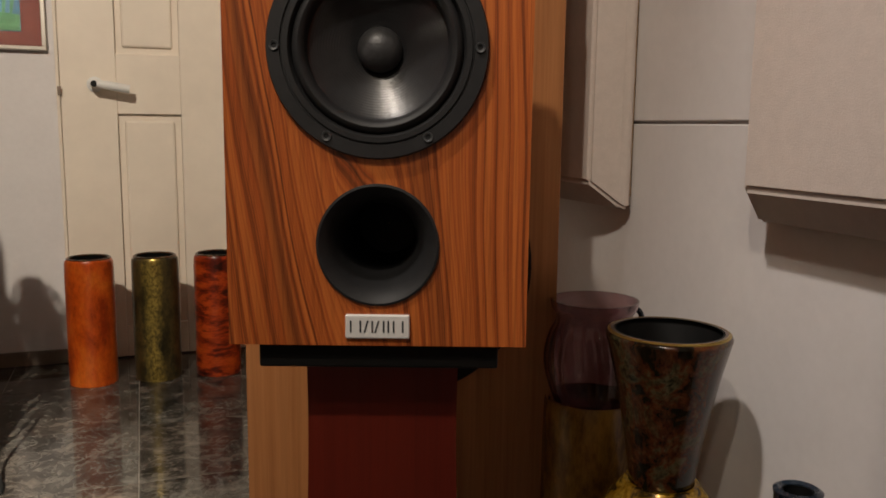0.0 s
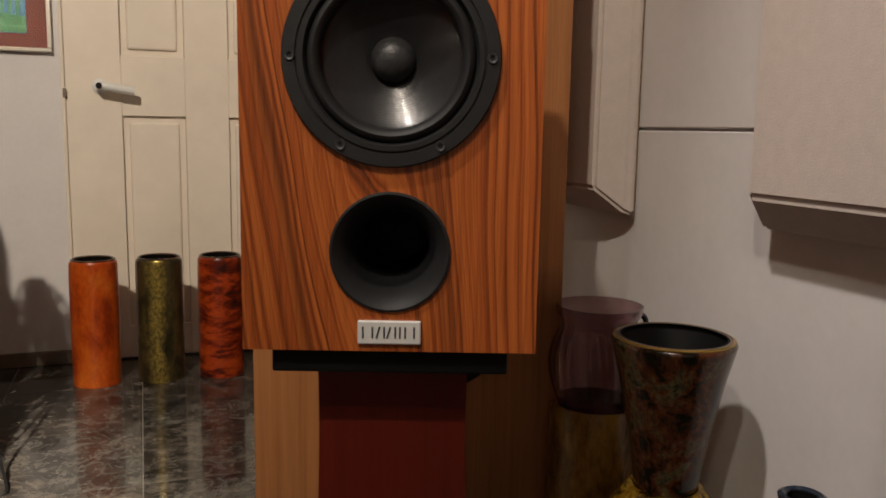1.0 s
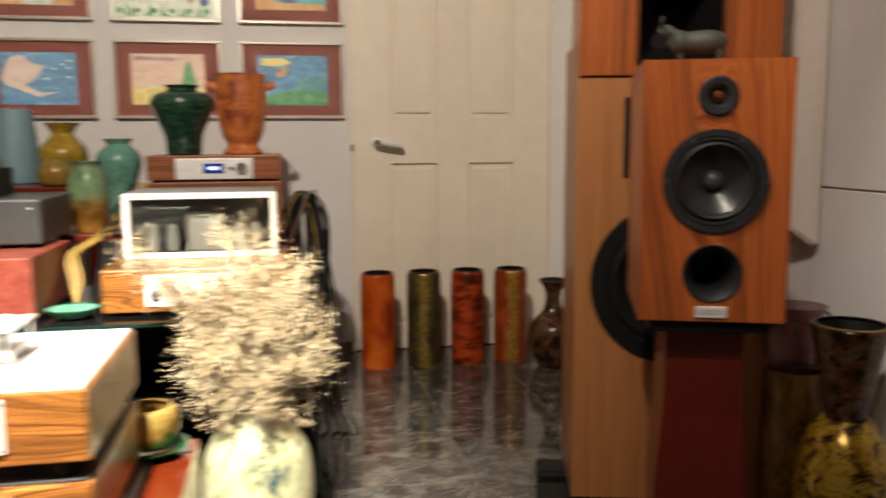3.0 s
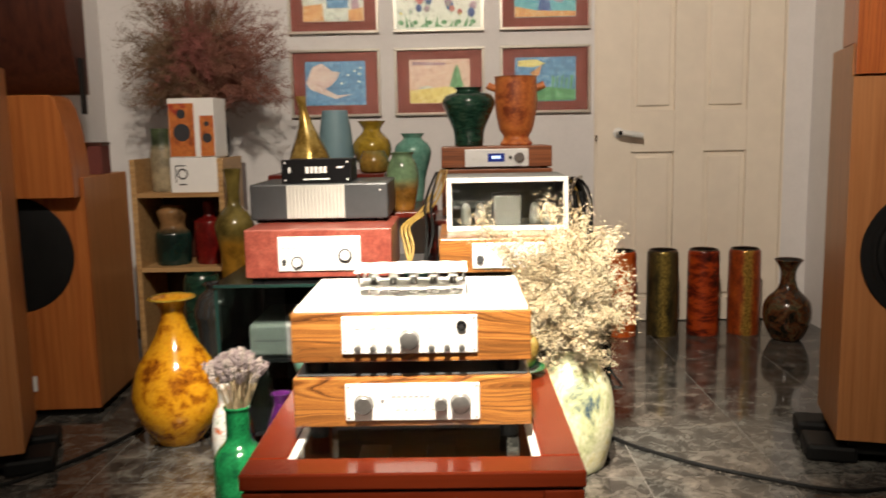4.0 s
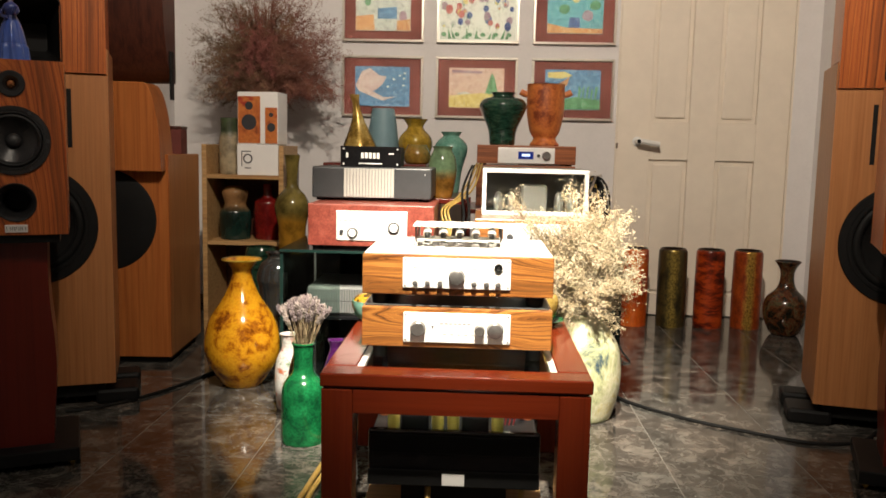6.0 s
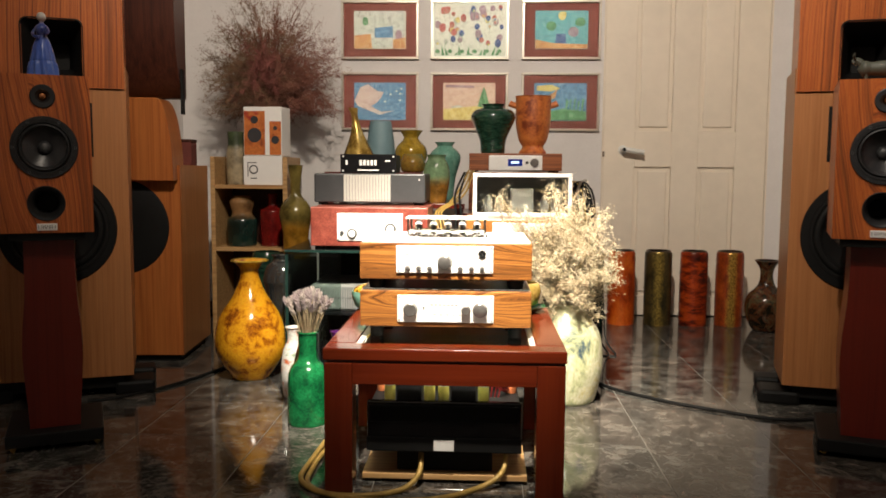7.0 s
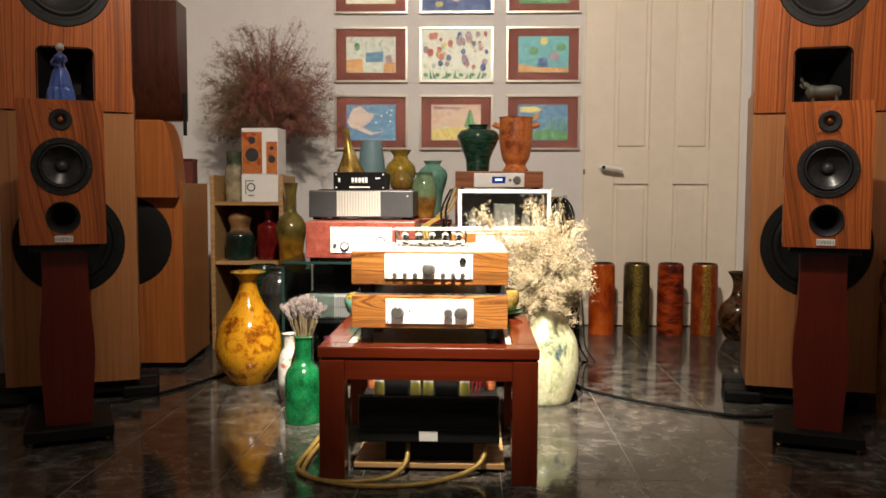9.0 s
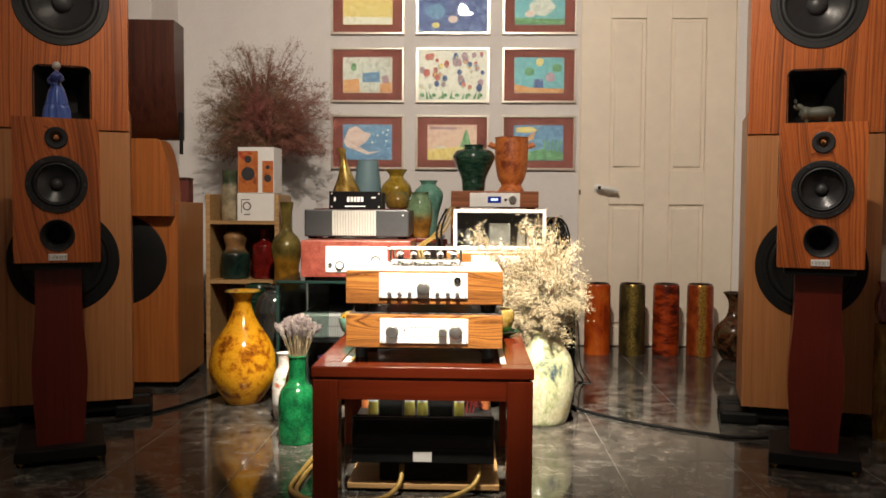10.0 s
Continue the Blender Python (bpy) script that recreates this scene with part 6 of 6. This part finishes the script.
# ---- small pottery round the table ----
bw = thing("bowl", "gilt domed bowl on a green saucer", "bowl", -0.535, 0.945, 0.3905)
part("saucer", lathe(hollow([(0.03, 0), (0.045, 0.004), (0.066, 0.016), (0.070, 0.020)], 0.003, 3), 0, 0, 0, 36), M["green_glaze"], bw, "green glazed saucer", True)
part("cup", lathe(hollow([(0.03, 0.016), (0.045, 0.03), (0.055, 0.06), (0.052, 0.085), (0.044, 0.095)], 0.004, 4), 0, 0, 0, 36), M["gilt_mottle"], bw, "gilt cup", True)
bw = thing("bowl", "pale green bowl with gilt lid", "bowl", -1.03, 0.955, 0.3905)
part("cup", lathe(hollow([(0.03, 0), (0.05, 0.01), (0.062, 0.04), (0.064, 0.06)], 0.004, 4), 0, 0, 0, 36), M["teal_glaze"], bw, "pale green cup", True)
part("lid", lathe(smooth_profile([(0.058, 0.060), (0.05, 0.072), (0.02, 0.082), (0.0008, 0.088)], 4), 0, 0, 0, 32), M["goldleaf"], bw, "gilt lid", True)
M["flower_glaze"] = glaze("white_floral_glaze", [(0.45, 0.10, 0.03), (0.62, 0.60, 0.56), (0.60, 0.60, 0.58), (0.16, 0.26, 0.12)], 22, 0.2, 1.0, 0.6)
M["purple_glaze"] = glaze("purple_glaze", [(0.03, 0.006, 0.045), (0.09, 0.015, 0.12)], 14, 0.15, 1.0, 0.7)
vase("vase", "white vase painted with orange flowers", [(0.04, 0), (0.045, 0.01), (0.052, 0.10), (0.045, 0.17), (0.028, 0.21), (0.030, 0.25), (0.036, 0.26)], -1.36, 1.30, 0, "flower_glaze")
vase("vase", "deep purple glazed bottle vase", [(0.04, 0), (0.046, 0.01), (0.05, 0.12), (0.035, 0.19), (0.022, 0.23), (0.030, 0.262)], -1.185, 1.22, 0, "purple_glaze")
vase("bottle", "dark brown slim glazed bottle", [(0.035, 0), (0.04, 0.01), (0.042, 0.14), (0.03, 0.2), (0.018, 0.24), (0.022, 0.30)], -1.30, 1.20, 0, "bronze_glaze")

bx = thing("small_box", "dark red box on top of a speaker", "box", -2.05, 2.02, 0.8555, 8)
part("carton", box(-0.06, 0.06, 0, 0.12, 0, 0.105, 0.003), M["mat"], bx)
part("lid", box(-0.062, 0.062, -0.002, 0.122, 0.1055, 0.118, 0.002), M["darkwood"], bx)
cd = thing("card", "small white card fixed to a wooden speaker", "card", -2.20, 1.785, 0.10, 4)
part("sheet", box(-0.022, 0.022, -0.002, 0.0, 0, 0.055), M["white"], cd)
sc = thing("saucer", "green-rimmed saucer on the glass rack", "saucer", -0.81, 1.58, 0.5305)
part("dish", lathe(hollow([(0.03, 0), (0.04, 0.004), (0.060, 0.018), (0.066, 0.024)], 0.003, 3), 0, 0, 0, 36), M["teal_glaze"], sc, "", True)
part("rim", lathe([(0.064, 0.0245), (0.067, 0.0245), (0.067, 0.027), (0.064, 0.027)], 0, 0, 0, 36), M["green_glaze"], sc, "green rim", True)
lt = part("latch", box(D0 - 0.006, D0 + 0.006, -0.012, -0.0085, 0.925, 0.955, 0.001), M["skirting"], door, "small dark latch plate")

# ---- floor tiles ----
TS = 0.4
me = None
fl = bpy.data.objects["floor"]
for i in range(-4, 7):
    for j in range(-9, 8):
        x, y = -1.358 + TS * i, 0.418 + TS * j
        x0, x1, y0, y1 = max(x, X0), min(x + TS, X1), max(y, Y0), min(y + TS, Y1)
        if x1 - x0 < 0.02 or y1 - y0 < 0.02:
            continue
        if x1 - x0 > TS - 1e-6 and y1 - y0 > TS - 1e-6:
            if me is None:
                b = box(0.0013, TS - 0.0013, 0.0013, TS - 0.0013, -0.0035, 0.0, 0.0005, 1)
                me = bpy.data.meshes.new("tile")
                b.to_mesh(me)
                b.free()
                me.materials.append(M["tile"])
            o = new("tile", me)
            o.location = (x, y, 0)
        else:
            o = obj_of("tile", box(x0 - x + 0.001, x1 - x - 0.001, y0 - y + 0.001, y1 - y - 0.001, -0.0035, 0.0), M["tile"])
            o.location = (x, y, 0)
        o.parent = fl
